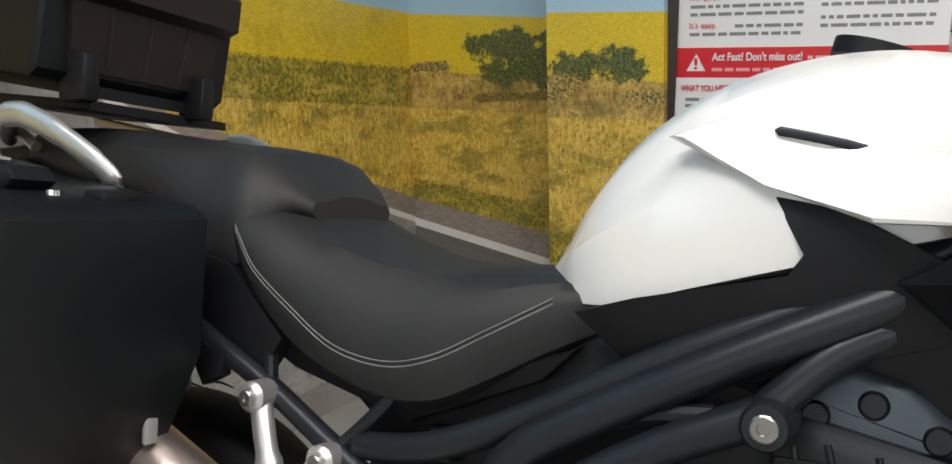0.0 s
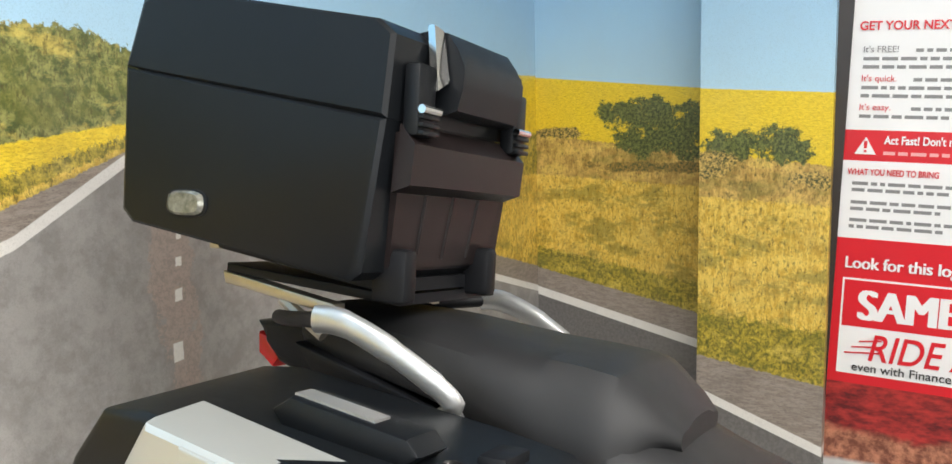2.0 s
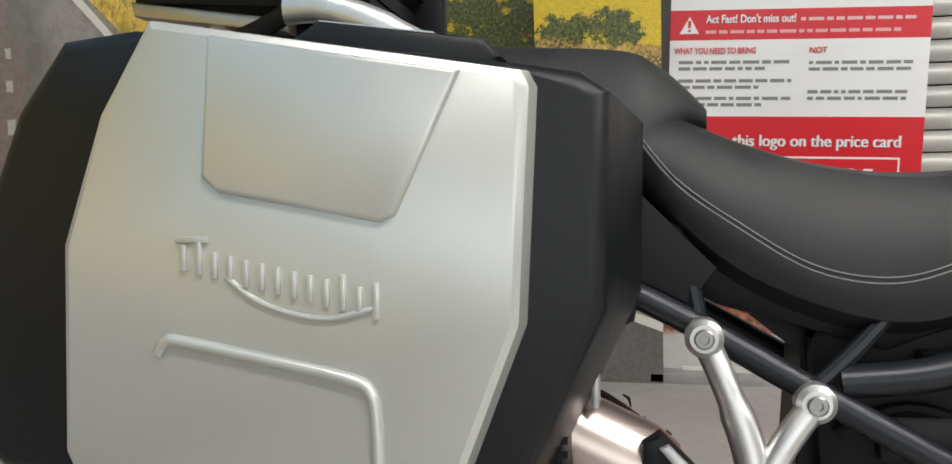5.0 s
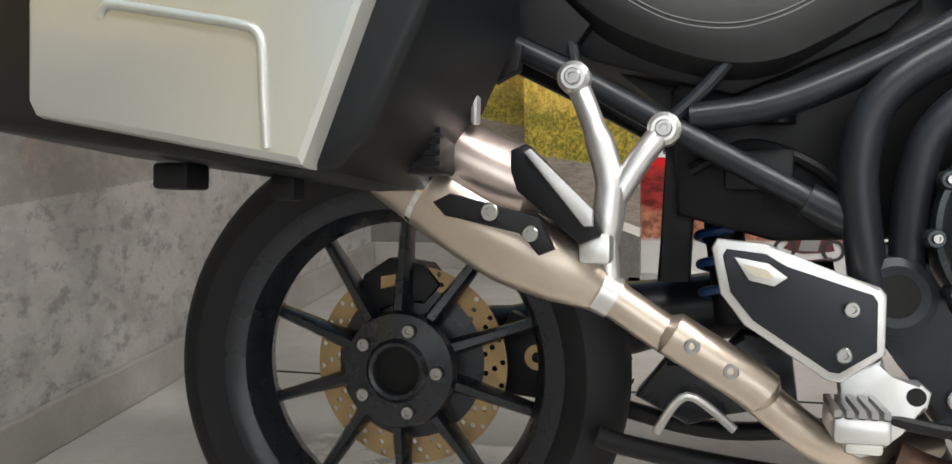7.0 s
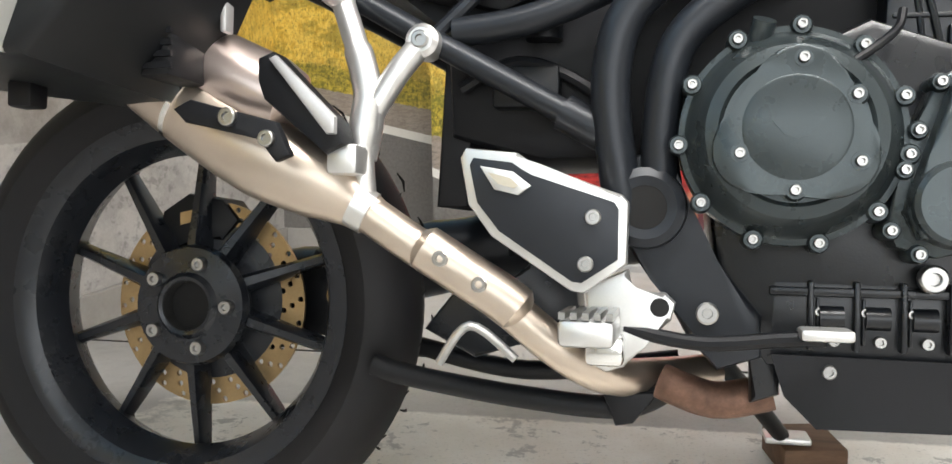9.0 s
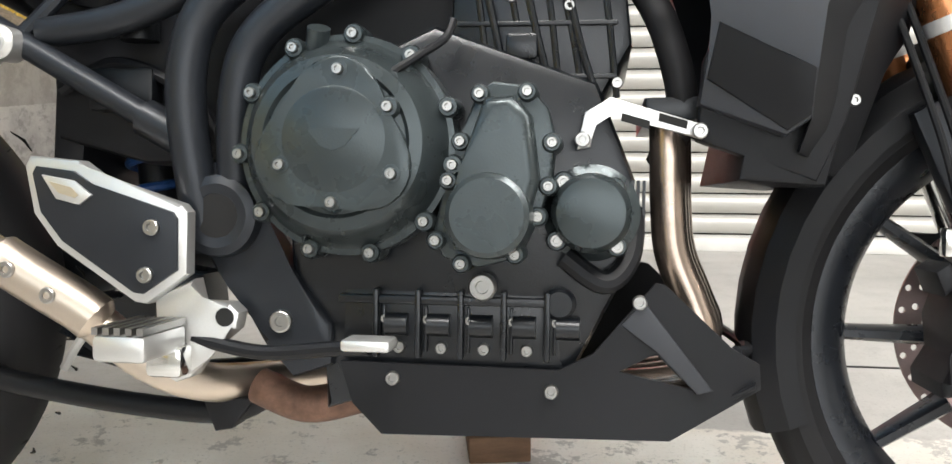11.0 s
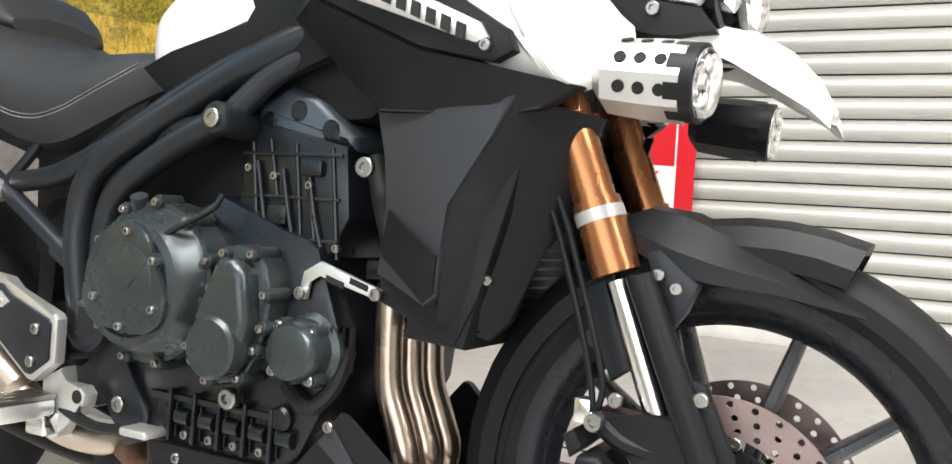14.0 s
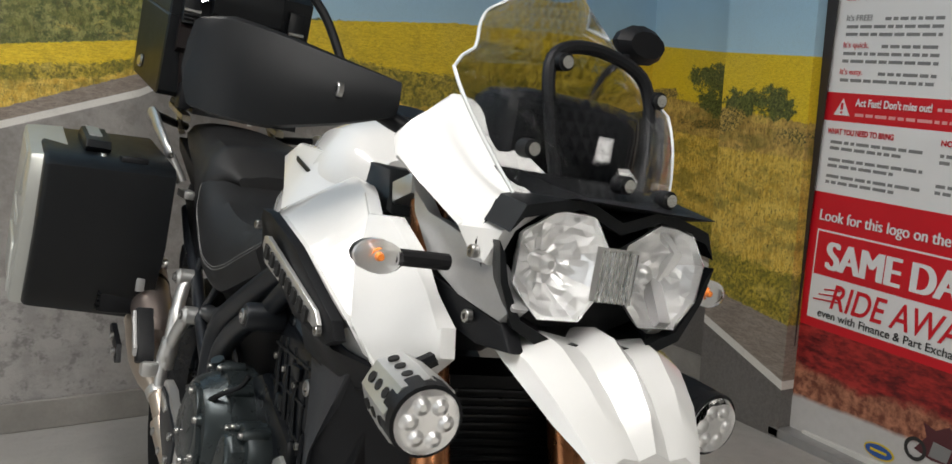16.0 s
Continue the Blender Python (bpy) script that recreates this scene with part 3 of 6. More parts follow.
part("printed_bike", prism([(0.50, 0.165), (0.535, 0.215), (0.52, 0.255), (0.56, 0.245), (0.60, 0.27), (0.63, 0.25), (0.69, 0.235), (0.65, 0.21), (0.665, 0.165), (0.62, 0.155), (0.56, 0.15)], -0.003, -0.001), flat("print_maroon", (0.09, 0.025, 0.03)), banner, smooth=False)
part("printed_engine", prism([(0.55, 0.16), (0.61, 0.16), (0.62, 0.205), (0.56, 0.21)], -0.0045, -0.0032), M_B_TEXT, banner, smooth=False)

# timber block under the side stand
blk = tagged(part("wood_block", box(-0.05, 0.05, -0.06, 0.06, 0.0, 0.045, 0.003), M_WOOD), "small brown timber block under the side stand", "wood block")
blk.matrix_world = pose(0.86, 0.40, 0.0, 0, 0, 12)

# ---- the motorcycle: x ahead, y to its far side, z up from the ground; it leans on its stand ----
LEAN = pose(0, 0, 0, -9.0, 0, 0)
bike = tagged(new("motorcycle"), "white adventure motorcycle with black frame leaning on its stand", "motorcycle")
bike.matrix_world = LEAN


def wheel(cx, cz, R, w, rim, spokes, turn, name, tread, y0=0.0):
    """Tyre, rim, hub and spokes under one wheel; y0 sets tyre and rim off from the hub."""
    hw = w / 2
    tyre = [(rim - 0.006, -hw * 0.66), (rim + 0.008, -hw * 0.74), (rim + 0.020, -hw * 0.90), (rim + 0.038, -hw), (R - 0.046, -hw * 0.985), (R - 0.030, -hw * 0.90), (R - 0.016, -hw * 0.72), (R - 0.006, -hw * 0.45), (R, 0)]
    tyre += [(r, -y) for r, y in tyre[-2::-1]]
    top = part(name, lathe([(r, y + y0) for r, y in tyre], (cx, cz), 96, close=True), M_RUBBER, bike, "black road tyre on a black cast wheel")
    well = [(rim + 0.006, -hw * 0.74), (rim + 0.007, -hw * 0.66), (rim - 0.004, -hw * 0.60), (rim - 0.010, -hw * 0.46), (rim - 0.024, -hw * 0.36), (rim - 0.032, 0)]
    well += [(r, -y) for r, y in well[-2::-1]] + [(rim - 0.006, hw * 0.72), (rim - 0.022, hw * 0.60), (rim - 0.030, hw * 0.40), (rim - 0.040, 0), (rim - 0.030, -hw * 0.40), (rim - 0.022, -hw * 0.60), (rim - 0.006, -hw * 0.72)]
    part("rim", lathe([(r, y + y0) for r, y in well], (cx, cz), 96, close=True), M_RIM, top)
    for k in range(spokes):
        a = radians(turn + 360 * k / spokes)
        bm = bmesh.new()
        for r0, r1, w0, w1, y0, y1 in ((0.045, rim - 0.022, 0.013, 0.008, 0.024, 0.013),):
            ring = []
            for r, ww, yy in ((r0, w0, y0), (r0 + (r1 - r0) * 0.5, (w0 + w1) * 0.46, (y0 + y1) / 2), (r1 - 0.008, w1, y1), (r1, w1 * 1.7, y1 * 1.2)):
                d, s = Vector((math.cos(a), 0, math.sin(a))), Vector((-math.sin(a), 0, math.cos(a)))
                c = Vector((cx, -0.012 + y0 * (r - r0) / (r1 - r0), cz)) + d * r
                ring.append([c + s * ww * p + Vector((0, yy * q, 0)) for p, q in ((-1, -0.5), (-0.5, -1), (0.5, -1), (1, -0.5), (1, 1), (-1, 1))])
        bm.free()
        part("spoke", loft(ring), M_RIM, top)
    for k in range(tread):
        a = 2 * math.pi * k / tread
        q = a + 0.06
        for sgn in (-1, 1):
            o = 0.5 * 2 * math.pi / tread if sgn > 0 else 0
            pts = []
            for aa, rr, yy in ((a + o, R - 0.0165, 0.74), (q + o, R - 0.0022, 0.22)):
                pts.append((cx + (rr + 0.0006) * math.cos(aa), y0 + sgn * hw * yy, cz + (rr + 0.0006) * math.sin(aa)))
            mid = (cx + (R - 0.0052) * math.cos((a + q) / 2 + o), y0 + sgn * hw * 0.49, cz + (R - 0.0052) * math.sin((a + q) / 2 + o))
            TREAD.append((top, tube([pts[0], mid, pts[1]], [0.001, 0.0022, 0.001], 5)))
    return top


TREAD = []
rear = wheel(-0.006, 0.328, 0.332, 0.158, 0.243, 10, 90, "rear_wheel", 30, -0.016)
front = wheel(1.528, 0.328, 0.323, 0.108, 0.258, 10, 0, "front_wheel", 30)
for top in (rear, front):
    joined = bmesh.new()
    for t, b in TREAD:
        if t is top:
            me = bpy.data.meshes.new("tmp")
            b.to_mesh(me)
            joined.from_mesh(me)
            bpy.data.meshes.remove(me)
            b.free()
    ob = part("tread_groove", joined, M_HOLE, top)
    ob["kind"] = "stuff"
# rear hub, bolts, disc, caliper
hub = part("hub", lathe([(0.035, -0.052), (0.040, -0.054), (0.046, -0.048), (0.080, -0.042), (0.084, -0.030), (0.05, 0.05), (0.035, 0.05)], (0, 0.321), 48, close=True), M_RIM, rear)
part("axle_bore", lathe([(0.0, -0.03), (0.0345, -0.03), (0.0345, -0.0505), (0.0335, -0.0505), (0.0335, -0.028), (0, -0.028)], (0, 0.321), 32), M_HOLE, rear)
for k in range(5):
    bolt(0.06 * math.cos(radians(72 * k)), -0.046, 0.321 + 0.06 * math.sin(radians(72 * k)), 0.010, rear, 0.010)


def brake_disc(name, cx, cz, y, r0, r1, material, parent, columns, hole=0.0042):
    """A ring drilled right through in three staggered rows."""
    bm = bmesh.new()
    dr = (r1 - r0) / 3
    for row in range(3):
        rm = r0 + dr * (row + 0.5)
        for k in range(columns):
            a0 = 2 * math.pi * k / columns
            da = 2 * math.pi / columns
            edge = [(-0.5, -0.5), (0, -0.5), (0.5, -0.5), (0.5, 0), (0.5, 0.5), (0, 0.5), (-0.5, 0.5), (-0.5, 0)]
            loops = []
            for yy in (y - 0.0025, y + 0.0025):
                out, inn = [], []
                for u, v in edge:
                    a, r = a0 + da * u, rm + dr * v
                    out.append(bm.verts.new((cx + r * math.cos(a), yy, cz + r * math.sin(a))))
                    q = math.atan2(v, u)
                    a, r = a0 + da * 0.27 * (row - 1) + hole * math.cos(q) / rm, rm + hole * math.sin(q)
                    inn.append(bm.verts.new((cx + r * math.cos(a), yy, cz + r * math.sin(a))))
                loops.append((out, inn))
                for m in range(8):
                    bm.faces.new((out[m], out[(m + 1) % 8], inn[(m + 1) % 8], inn[m]))
            (oa, ia), (ob, ib) = loops
            for m in range(8):
                bm.faces.new((ia[m], ia[(m + 1) % 8], ib[(m + 1) % 8], ib[m]))
            for m in ((0, 1) if row == 0 else (4, 5) if row == 2 else ()):
                bm.faces.new((oa[m], oa[m + 1], ob[m + 1], ob[m]))
    bmesh.ops.remove_doubles(bm, verts=bm.verts[:], dist=0.00005)
    return part(name, bm, material, parent)


brake_disc("rear_brake_disc", 0, 0.321, 0.018, 0.108, 0.146, M_DISC_R, rear, 26)
part("disc_carrier", lathe([(0.06, 0.008), (0.112, 0.015), (0.112, 0.024), (0.06, 0.024)], (0, 0.325), 48, close=True), M_RIM, rear)
cal = part("rear_caliper", prism([(-0.085, 0.400), (-0.075, 0.452), (-0.035, 0.478), (0.020, 0.470), (0.045, 0.440), (0.02, 0.41), (-0.02, 0.418), (-0.05, 0.395)], 0.008, 0.07, 0.006), M_BLACK, bike, "black brake caliper with a gold mark")
part("caliper_mark", prism([(-0.045, 0.432), (-0.02, 0.438), (-0.02, 0.455), (-0.045, 0.450)], 0.006, 0.008), M_DISC_R, cal, smooth=False)
# swingarm and drive housing on the far side
part("swingarm", bent([(0.60, 0.10, 0.44), (0.35, 0.12, 0.40), (0.14, 0.12, 0.35), (0.0, 0.11, 0.325)], [0.05] * 7 + [0.055] * 6 + [0.06] * 6, 16), M_FRAME, bike)
part("drive_housing", lathe([(0, 0.06), (0.085, 0.06), (0.095, 0.075), (0.09, 0.14), (0.06, 0.16), (0, 0.16)], (0, 0.321), 32), M_FRAME, bike)
bosses = part("torque_arm", bent([(0.02, 0.09, 0.25), (0.17, 0.09, 0.30), (0.19, 0.08, 0.335)], 0.016, 10), M_BLACK, bike)
part("torque_arm_bush", lathe([(0.008, 0.05), (0.019, 0.05), (0.019, 0.1), (0.008, 0.1)], (0.183, 0.335), 20, close=True), M_DISC_R, bosses)
part("caliper_bracket", prism([(0.10, 0.28), (0.20, 0.27), (0.22, 0.33), (0.20, 0.38), (0.14, 0.40), (0.11, 0.34)], 0.062, 0.09, 0.004), M_BLACK, bike)
part("shock_absorber", bent([(0.46, 0.03, 0.40), (0.44, 0.03, 0.56), (0.42, 0.03, 0.70)], 0.026, 14), M_BLACK, bike)
coil = [(0.452 + 0.034 * math.cos(a) - 0.02 * a / 37, 0.03 + 0.034 * math.sin(a), 0.42 + 0.0062 * a) for a in (0.35 * k for k in range(108))]
part("shock_spring", tube(coil, 0.0065, 8), M_SPRING, bike, "blue coil spring")
part("inner_fender", prism([(0.36, 0.46), (0.40, 0.46), (0.41, 0.70), (0.30, 0.78), (0.1, 0.84), (-0.2, 0.86), (-0.2, 0.84), (0.1, 0.815), (0.28, 0.755), (0.375, 0.68)], -0.075, 0.10, 0.004), M_BLACK, bike)

# silencer, link pipe, heat shield
ax = [(-0.16, -0.20, 0.748), (-0.05, -0.215, 0.674), (0.04, -0.225, 0.612), (0.13, -0.225, 0.549), (0.20, -0.222, 0.508), (0.262, -0.215, 0.480), (0.300, -0.208, 0.457), (0.325, -0.204, 0.443)]
sil = part("silencer", tube(spline(ax, 4), [r for a, b in zip((0.040, 0.042, 0.044, 0.046, 0.048, 0.042, 0.027), (0.042, 0.044, 0.046, 0.048, 0.042, 0.027, 0.022)) for r in (a, a * .75 + b * .25, (a + b) / 2, a * .25 + b * .75)] + [0.022], 28, flat_y=0.8), M_STEEL, bike, "brushed steel silencer with a tan heat tint")
part("silencer_seam", tube([(0.098, -0.226, 0.572), (0.104, -0.226, 0.568)], 0.0470, 28, flat_y=0.8), M_CHROME, sil)
part("silencer_strap", tube([(0.045, -0.226, 0.609), (0.054, -0.226, 0.603)], 0.0455, 28, flat_y=0.82), M_BLACK, sil)
part("silencer_collar", tube([(0.300, -0.208, 0.457), (0.318, -0.205, 0.447)], 0.0255, 20), M_ALU, sil)
lp = part("link_pipe", bent([(0.31, -0.205, 0.452), (0.37, -0.198, 0.412), (0.46, -0.185, 0.356), (0.535, -0.17, 0.297), (0.585, -0.13, 0.268), (0.64, -0.06, 0.26), (0.70, 0.0, 0.26)], 0.0225, 18), M_STEEL, bike, "heat-browned steel link pipe")
hs = part("heat_shield", tube(spline([(0.375, -0.204, 0.415), (0.42, -0.199, 0.387), (0.47, -0.191, 0.356), (0.495, -0.187, 0.336)], 4), [0.018] + [0.0265] * 10 + [0.02, 0.012], 18), M_STEEL, lp, "stamped heat shield held by two bolts")
bolt(0.407, -0.224, 0.399, 0.009, hs)
bolt(0.449, -0.217, 0.372, 0.009, hs)
part("lower_pipe", bent([(0.64, -0.11, 0.262), (0.70, -0.12, 0.245), (0.76, -0.12, 0.258)], 0.021, 14), M_RUST, bike, "rust-stained exhaust joint")
can = part("silencer_can", tube([(-0.16, -0.205, 0.742), (-0.02, -0.210, 0.679), (0.20, -0.214, 0.580), (0.225, -0.215, 0.569), (0.238, -0.215, 0.563)], [0.046, 0.047, 0.047, 0.040, 0.018], 28), M_CAN, bike, "satin steel silencer can with a pink tint")
part("can_band", tube([(0.070, -0.212, 0.6385), (0.082, -0.212, 0.633)], 0.0482, 28), M_BLACK, can)
strut = part("silencer_bracket", prism([(0.125, 0.555), (0.145, 0.565), (0.245, 0.540), (0.262, 0.505), (0.245, 0.498), (0.225, 0.525), (0.14, 0.540)], -0.297, -0.285, 0.003), M_BLACK, bike)
bolt(0.192, -0.299, 0.545, 0.010, strut)
bolt(0.237, -0.299, 0.522, 0.009, strut)

# frame
fr = part("frame", bent([(0.605, -0.165, 0.42), (0.592, -0.175, 0.50), (0.583, -0.178, 0.603), (0.61, -0.178, 0.682), (0.706, -0.175, 0.745), (0.869, -0.168, 0.83), (0.98, -0.15, 0.885), (1.10, -0.10, 0.95)], 0.0215, 16), M_FRAME, bike, "charcoal tubular steel frame")
part("frame_tube", bent([(0.635, -0.165, 0.46), (0.640, -0.178, 0.58), (0.668, -0.182, 0.652), (0.76, -0.184, 0.715), (0.862, -0.183, 0.764)], 0.0200, 16), M_FRAME, fr)
part("frame_tube", bent([(0.40, -0.15, 0.66), (0.50, -0.155, 0.675), (0.62, -0.155, 0.725), (0.76, -0.155, 0.80), (0.92, -0.15, 0.875), (1.02, -0.14, 0.93)], 0.0175, 14), M_FRAME, fr)
part("frame_tube", bent([(0.70, -0.165, 0.735), (0.76, -0.17, 0.750), (0.82, -0.178, 0.757)], 0.012, 10), M_FRAME, fr)
part("frame_tube", bent([(0.862, -0.175, 0.764), (0.93, -0.16, 0.83), (1.02, -0.14, 0.87)], 0.018, 12), M_FRAME, fr)
boss = part("frame_boss", lathe([(0, -0.214), (0.020, -0.214), (0.0235, -0.208), (0.0235, -0.15), (0, -0.15)], (0.871, 0.76), 24), M_FRAME, fr)
bolt(0.871, -0.214, 0.76, 0.013, boss)
part("swingarm_pivot", lathe([(0, -0.182), (0.020, -0.182), (0.024, -0.190), (0.034, -0.192), (0.043, -0.188), (0.045, -0.175), (0.045, -0.12), (0, -0.12)], (0.622, 0.458), 36), M_FRAME, fr)
part("pivot_plug", lathe([(0, -0.1895), (0.026, -0.1895), (0.026, -0.183), (0, -0.183)], (0.622, 0.458), 24), M_HOLE, fr)
part("frame_plate", prism([(0.60, 0.515), (0.655, 0.520), (0.662, 0.460), (0.70, 0.40), (0.745, 0.345), (0.745, 0.30), (0.70, 0.285), (0.668, 0.32), (0.635, 0.385), (0.585, 0.44)], -0.172, -0.13, 0.008), M_FRAME, fr)
part("frame_plate", prism([(0.715, 0.40), (0.75, 0.43), (0.765, 0.37), (0.765, 0.26), (0.735, 0.25), (0.735, 0.33)], -0.16, -0.13, 0.006), M_ENGINE2, fr)
bolt(0.689, -0.174, 0.346, 0.012, fr)
bolt(0.60, -0.178, 0.34, 0.008, fr)
sub = part("subframe", bent([(0.02, -0.14, 0.835), (0.153, -0.15, 0.768), (0.263, -0.152, 0.713), (0.371, -0.158, 0.652), (0.545, -0.165, 0.556), (0.585, -0.165, 0.53)], 0.0145, 14), M_FRAME, bike)
part("subframe_sleeve", tube([(0.53, -0.165, 0.564), (0.59, -0.166, 0.532)], 0.021, 16), M_FRAME, sub)
part("subframe_tube", bent([(0.371, -0.155, 0.652), (0.42, -0.15, 0.70), (0.47, -0.145, 0.76)], 0.009, 10), M_FRAME, sub)
part("subframe_tube", bent([(0.263, -0.15, 0.713), (0.25, -0.14, 0.78), (0.23, -0.13, 0.85)], 0.009, 10), M_FRAME, sub)
part("subframe_tube", bent([(0.02, 0.14, 0.835), (0.263, 0.15, 0.713), (0.585, 0.16, 0.53)], 0.0145, 12), M_FRAME, sub)
part("bracket_plate", prism([(0.155, 0.765), (0.20, 0.75), (0.195, 0.72), (0.165, 0.705), (0.15, 0.73)], -0.17, -0.15, 0.004), M_BLACK, sub)
bolt(0.165, -0.20, 0.715, 0.012, sub, 0.012)

part("battery_box", prism([(0.385, 0.545), (0.375, 0.70), (0.46, 0.80), (0.70, 0.82), (0.90, 0.80), (0.90, 0.66), (0.72, 0.60), (0.66, 0.52), (0.50, 0.515)], -0.105, 0.12, 0.012), M_BLACK, bike)
part("wiring_loom", bent([(0.40, -0.115, 0.60), (0.47, -0.12, 0.63), (0.55, -0.118, 0.60), (0.60, -0.12, 0.54)], 0.008, 8), M_BLACK, bike)
part("fuse_box", box(0.44, 0.52, -0.13, -0.10, 0.575, 0.625, 0.006), M_CASE, bike)
part("reservoir", tube([(0.50, -0.12, 0.655), (0.50, -0.12, 0.69)], 0.022, 18), M_CASE, bike)
# passenger peg hanger
hg = part("passenger_hanger", bent([(0.265, -0.172, 0.706), (0.285, -0.185, 0.66), (0.305, -0.192, 0.605), (0.312, -0.196, 0.56), (0.305, -0.20, 0.51)], [0.014] * 9 + [0.017] * 8 + [0.018] * 8, 14), M_ALU, bike, "cast silver passenger peg hanger")
part("hanger_arm", bent([(0.371, -0.182, 0.644), (0.345, -0.19, 0.61), (0.318, -0.196, 0.565)], 0.0145, 14), M_ALU, hg)
part("hanger_foot", bent([(0.312, -0.198, 0.575), (0.308, -0.205, 0.52), (0.312, -0.207, 0.47)], [0.018] * 6 + [0.014] * 7, 12), M_ALU, hg)
for x, z in ((0.265, 0.706), (0.371, 0.644)):
    b = part("hanger_boss", lathe([(0, -0.196), (0.014, -0.196), (0.0195, -0.190), (0.0195, -0.16), (0, -0.16)], (x, z), 24), M_ALU, hg)
    bolt(x, -0.196, z, 0.010, b)
peg = part("passenger_peg", prism([(0.205, 0.615), (0.222, 0.622), (0.300, 0.545), (0.307, 0.520), (0.285, 0.510), (0.212, 0.570), (0.205, 0.590)], -0.262, -0.225, 0.006), M_BLACK, hg, "folded passenger peg with a metal top")
part("peg_top", prism([(0.222, 0.612), (0.230, 0.616), (0.300, 0.548), (0.300, 0.530), (0.290, 0.530)], -0.270, -0.262, 0.003), M_RAIL, peg)
part("peg_knuckle", box(0.282, 0.318, -0.25, -0.20, 0.488, 0.522, 0.006), M_ALU, hg)

# rider peg bracket and heel guard
heel = part("heel_guard", prism([(0.426, 0.508), (0.432, 0.519), (0.488, 0.514), (0.509, 0.499), (0.600, 0.470), (0.607, 0.462), (0.606, 0.398), (0.562, 0.366), (0.548, 0.368), (0.462, 0.424), (0.436, 0.458)], -0.224, -0.206, 0.004), M_ALU, bike, "silver heel guard with a grey insert")
part("heel_insert", prism([(0.438, 0.500), (0.442, 0.508), (0.484, 0.503), (0.505, 0.489), (0.592, 0.462), (0.597, 0.455), (0.597, 0.402), (0.560, 0.377), (0.550, 0.378), (0.471, 0.430), (0.447, 0.460)], -0.2285, -0.2235, 0.001), M_FRAME, heel, "dark grey insert plate")
fr_o, fr_i = [(0.450, 0.499), (0.486, 0.493), (0.506, 0.478), (0.492, 0.468), (0.466, 0.474)], [(0.459, 0.492), (0.484, 0.486), (0.492, 0.478), (0.488, 0.475), (0.470, 0.480)]
part("heel_window_frame", prism(fr_o, -0.2315, -0.228, 0.001), M_ALU, heel)
part("heel_window", prism(fr_i, -0.2325, -0.2318), M_TAN, heel)
bolt(0.571, -0.229, 0.446, 0.0085, heel)
bolt(0.564, -0.229, 0.397, 0.0085, heel)
pb = part("peg_bracket", prism([(0.562, 0.372), (0.606, 0.392), (0.612, 0.368), (0.645, 0.368), (0.656, 0.358), (0.652, 0.340), (0.622, 0.315), (0.604, 0.289), (0.585, 0.282), (0.570, 0.290), (0.566, 0.335)], -0.208, -0.185, 0.005), M_ALU, bike, "cast silver rider peg bracket")
part("bracket_hole", lathe([(0, -0.2088), (0.010, -0.2088), (0.010, -0.207), (0, -0.207)], (0.640, 0.353), 18), M_HOLE, pb)
rp = part("rider_peg", box(0.545, 0.600, -0.30, -0.21, 0.318, 0.345, 0.006), M_ALU, bike, "serrated metal rider footpeg")
for k in range(5):
    part("peg_tooth", box(0.546 + 0.0115 * k, 0.5525 + 0.0115 * k, -0.30, -0.21, 0.345, 0.352), M_BOLT, rp)
part("peg_hinge", box(0.565, 0.605, -0.235, -0.205, 0.292, 0.325, 0.006), M_CHROME, rp)
bl = part("brake_lever", bent([(0.60, -0.20, 0.33), (0.68, -0.21, 0.318), (0.76, -0.22, 0.326), (0.80, -0.23, 0.330)], 0.008, 10), M_BLACK, bike)
part("lever_pad", box(0.775, 0.825, -0.25, -0.21, 0.328, 0.340, 0.004), M_ALU, bl)
cs = part("centre_stand", bent([(0.29, -0.10, 0.262), (0.34, -0.10, 0.250), (0.48, -0.10, 0.232), (0.60, -0.10, 0.228), (0.66, -0.10, 0.26)], 0.014, 12), M_BLACK, bike, "black folded centre stand")
part("stand_leg", bent([(0.29, 0.10, 0.262), (0.45, 0.10, 0.235), (0.66, 0.10, 0.26)], 0.014, 12), M_BLACK, cs)
part("stand_foot", prism([(0.575, 0.245), (0.64, 0.25), (0.61, 0.212), (0.59, 0.208)], -0.12, -0.08, 0.004), M_BLACK, cs)
part("stand_link", bent([(0.36, -0.05, 0.26), (0.40, -0.05, 0.31), (0.46, -0.05, 0.27)], 0.006, 8), M_ALU, cs)
part("side_stand", bent([(0.70, 0.10, 0.28), (0.76, 0.20, 0.20), (0.82, 0.345, 0.115)], 0.013, 12), M_BLACK, bike)
part("side_stand_foot", box(0.795, 0.865, 0.33, 0.40, 0.103, 0.114, 0.003), M_ALU, bike)
part("linkage", prism([(0.33, 0.30), (0.37, 0.35), (0.42, 0.34), (0.47, 0.39), (0.53, 0.38), (0.54, 0.30), (0.46, 0.285), (0.40, 0.265)], -0.02, 0.05, 0.006), M_ENGINE2, bike)

# engine
eng = part("engine", prism([(0.69, 0.46), (0.72, 0.60), (0.85, 0.66), (1.02, 0.60), (1.06, 0.50), (1.05, 0.40), (1.0, 0.30), (0.75, 0.29), (0.70, 0.36)], -0.165, 0.165, 0.012), M_ENGINE2, bike, "dark grey triple-cylinder engine")
cyl = part("cylinder_block", prism([(0.862, 0.60), (0.868, 0.735), (0.895, 0.765), (1.045, 0.735), (1.055, 0.640), (1.01, 0.56)], -0.150, 0.15, 0.010), M_ENGINE2, eng)
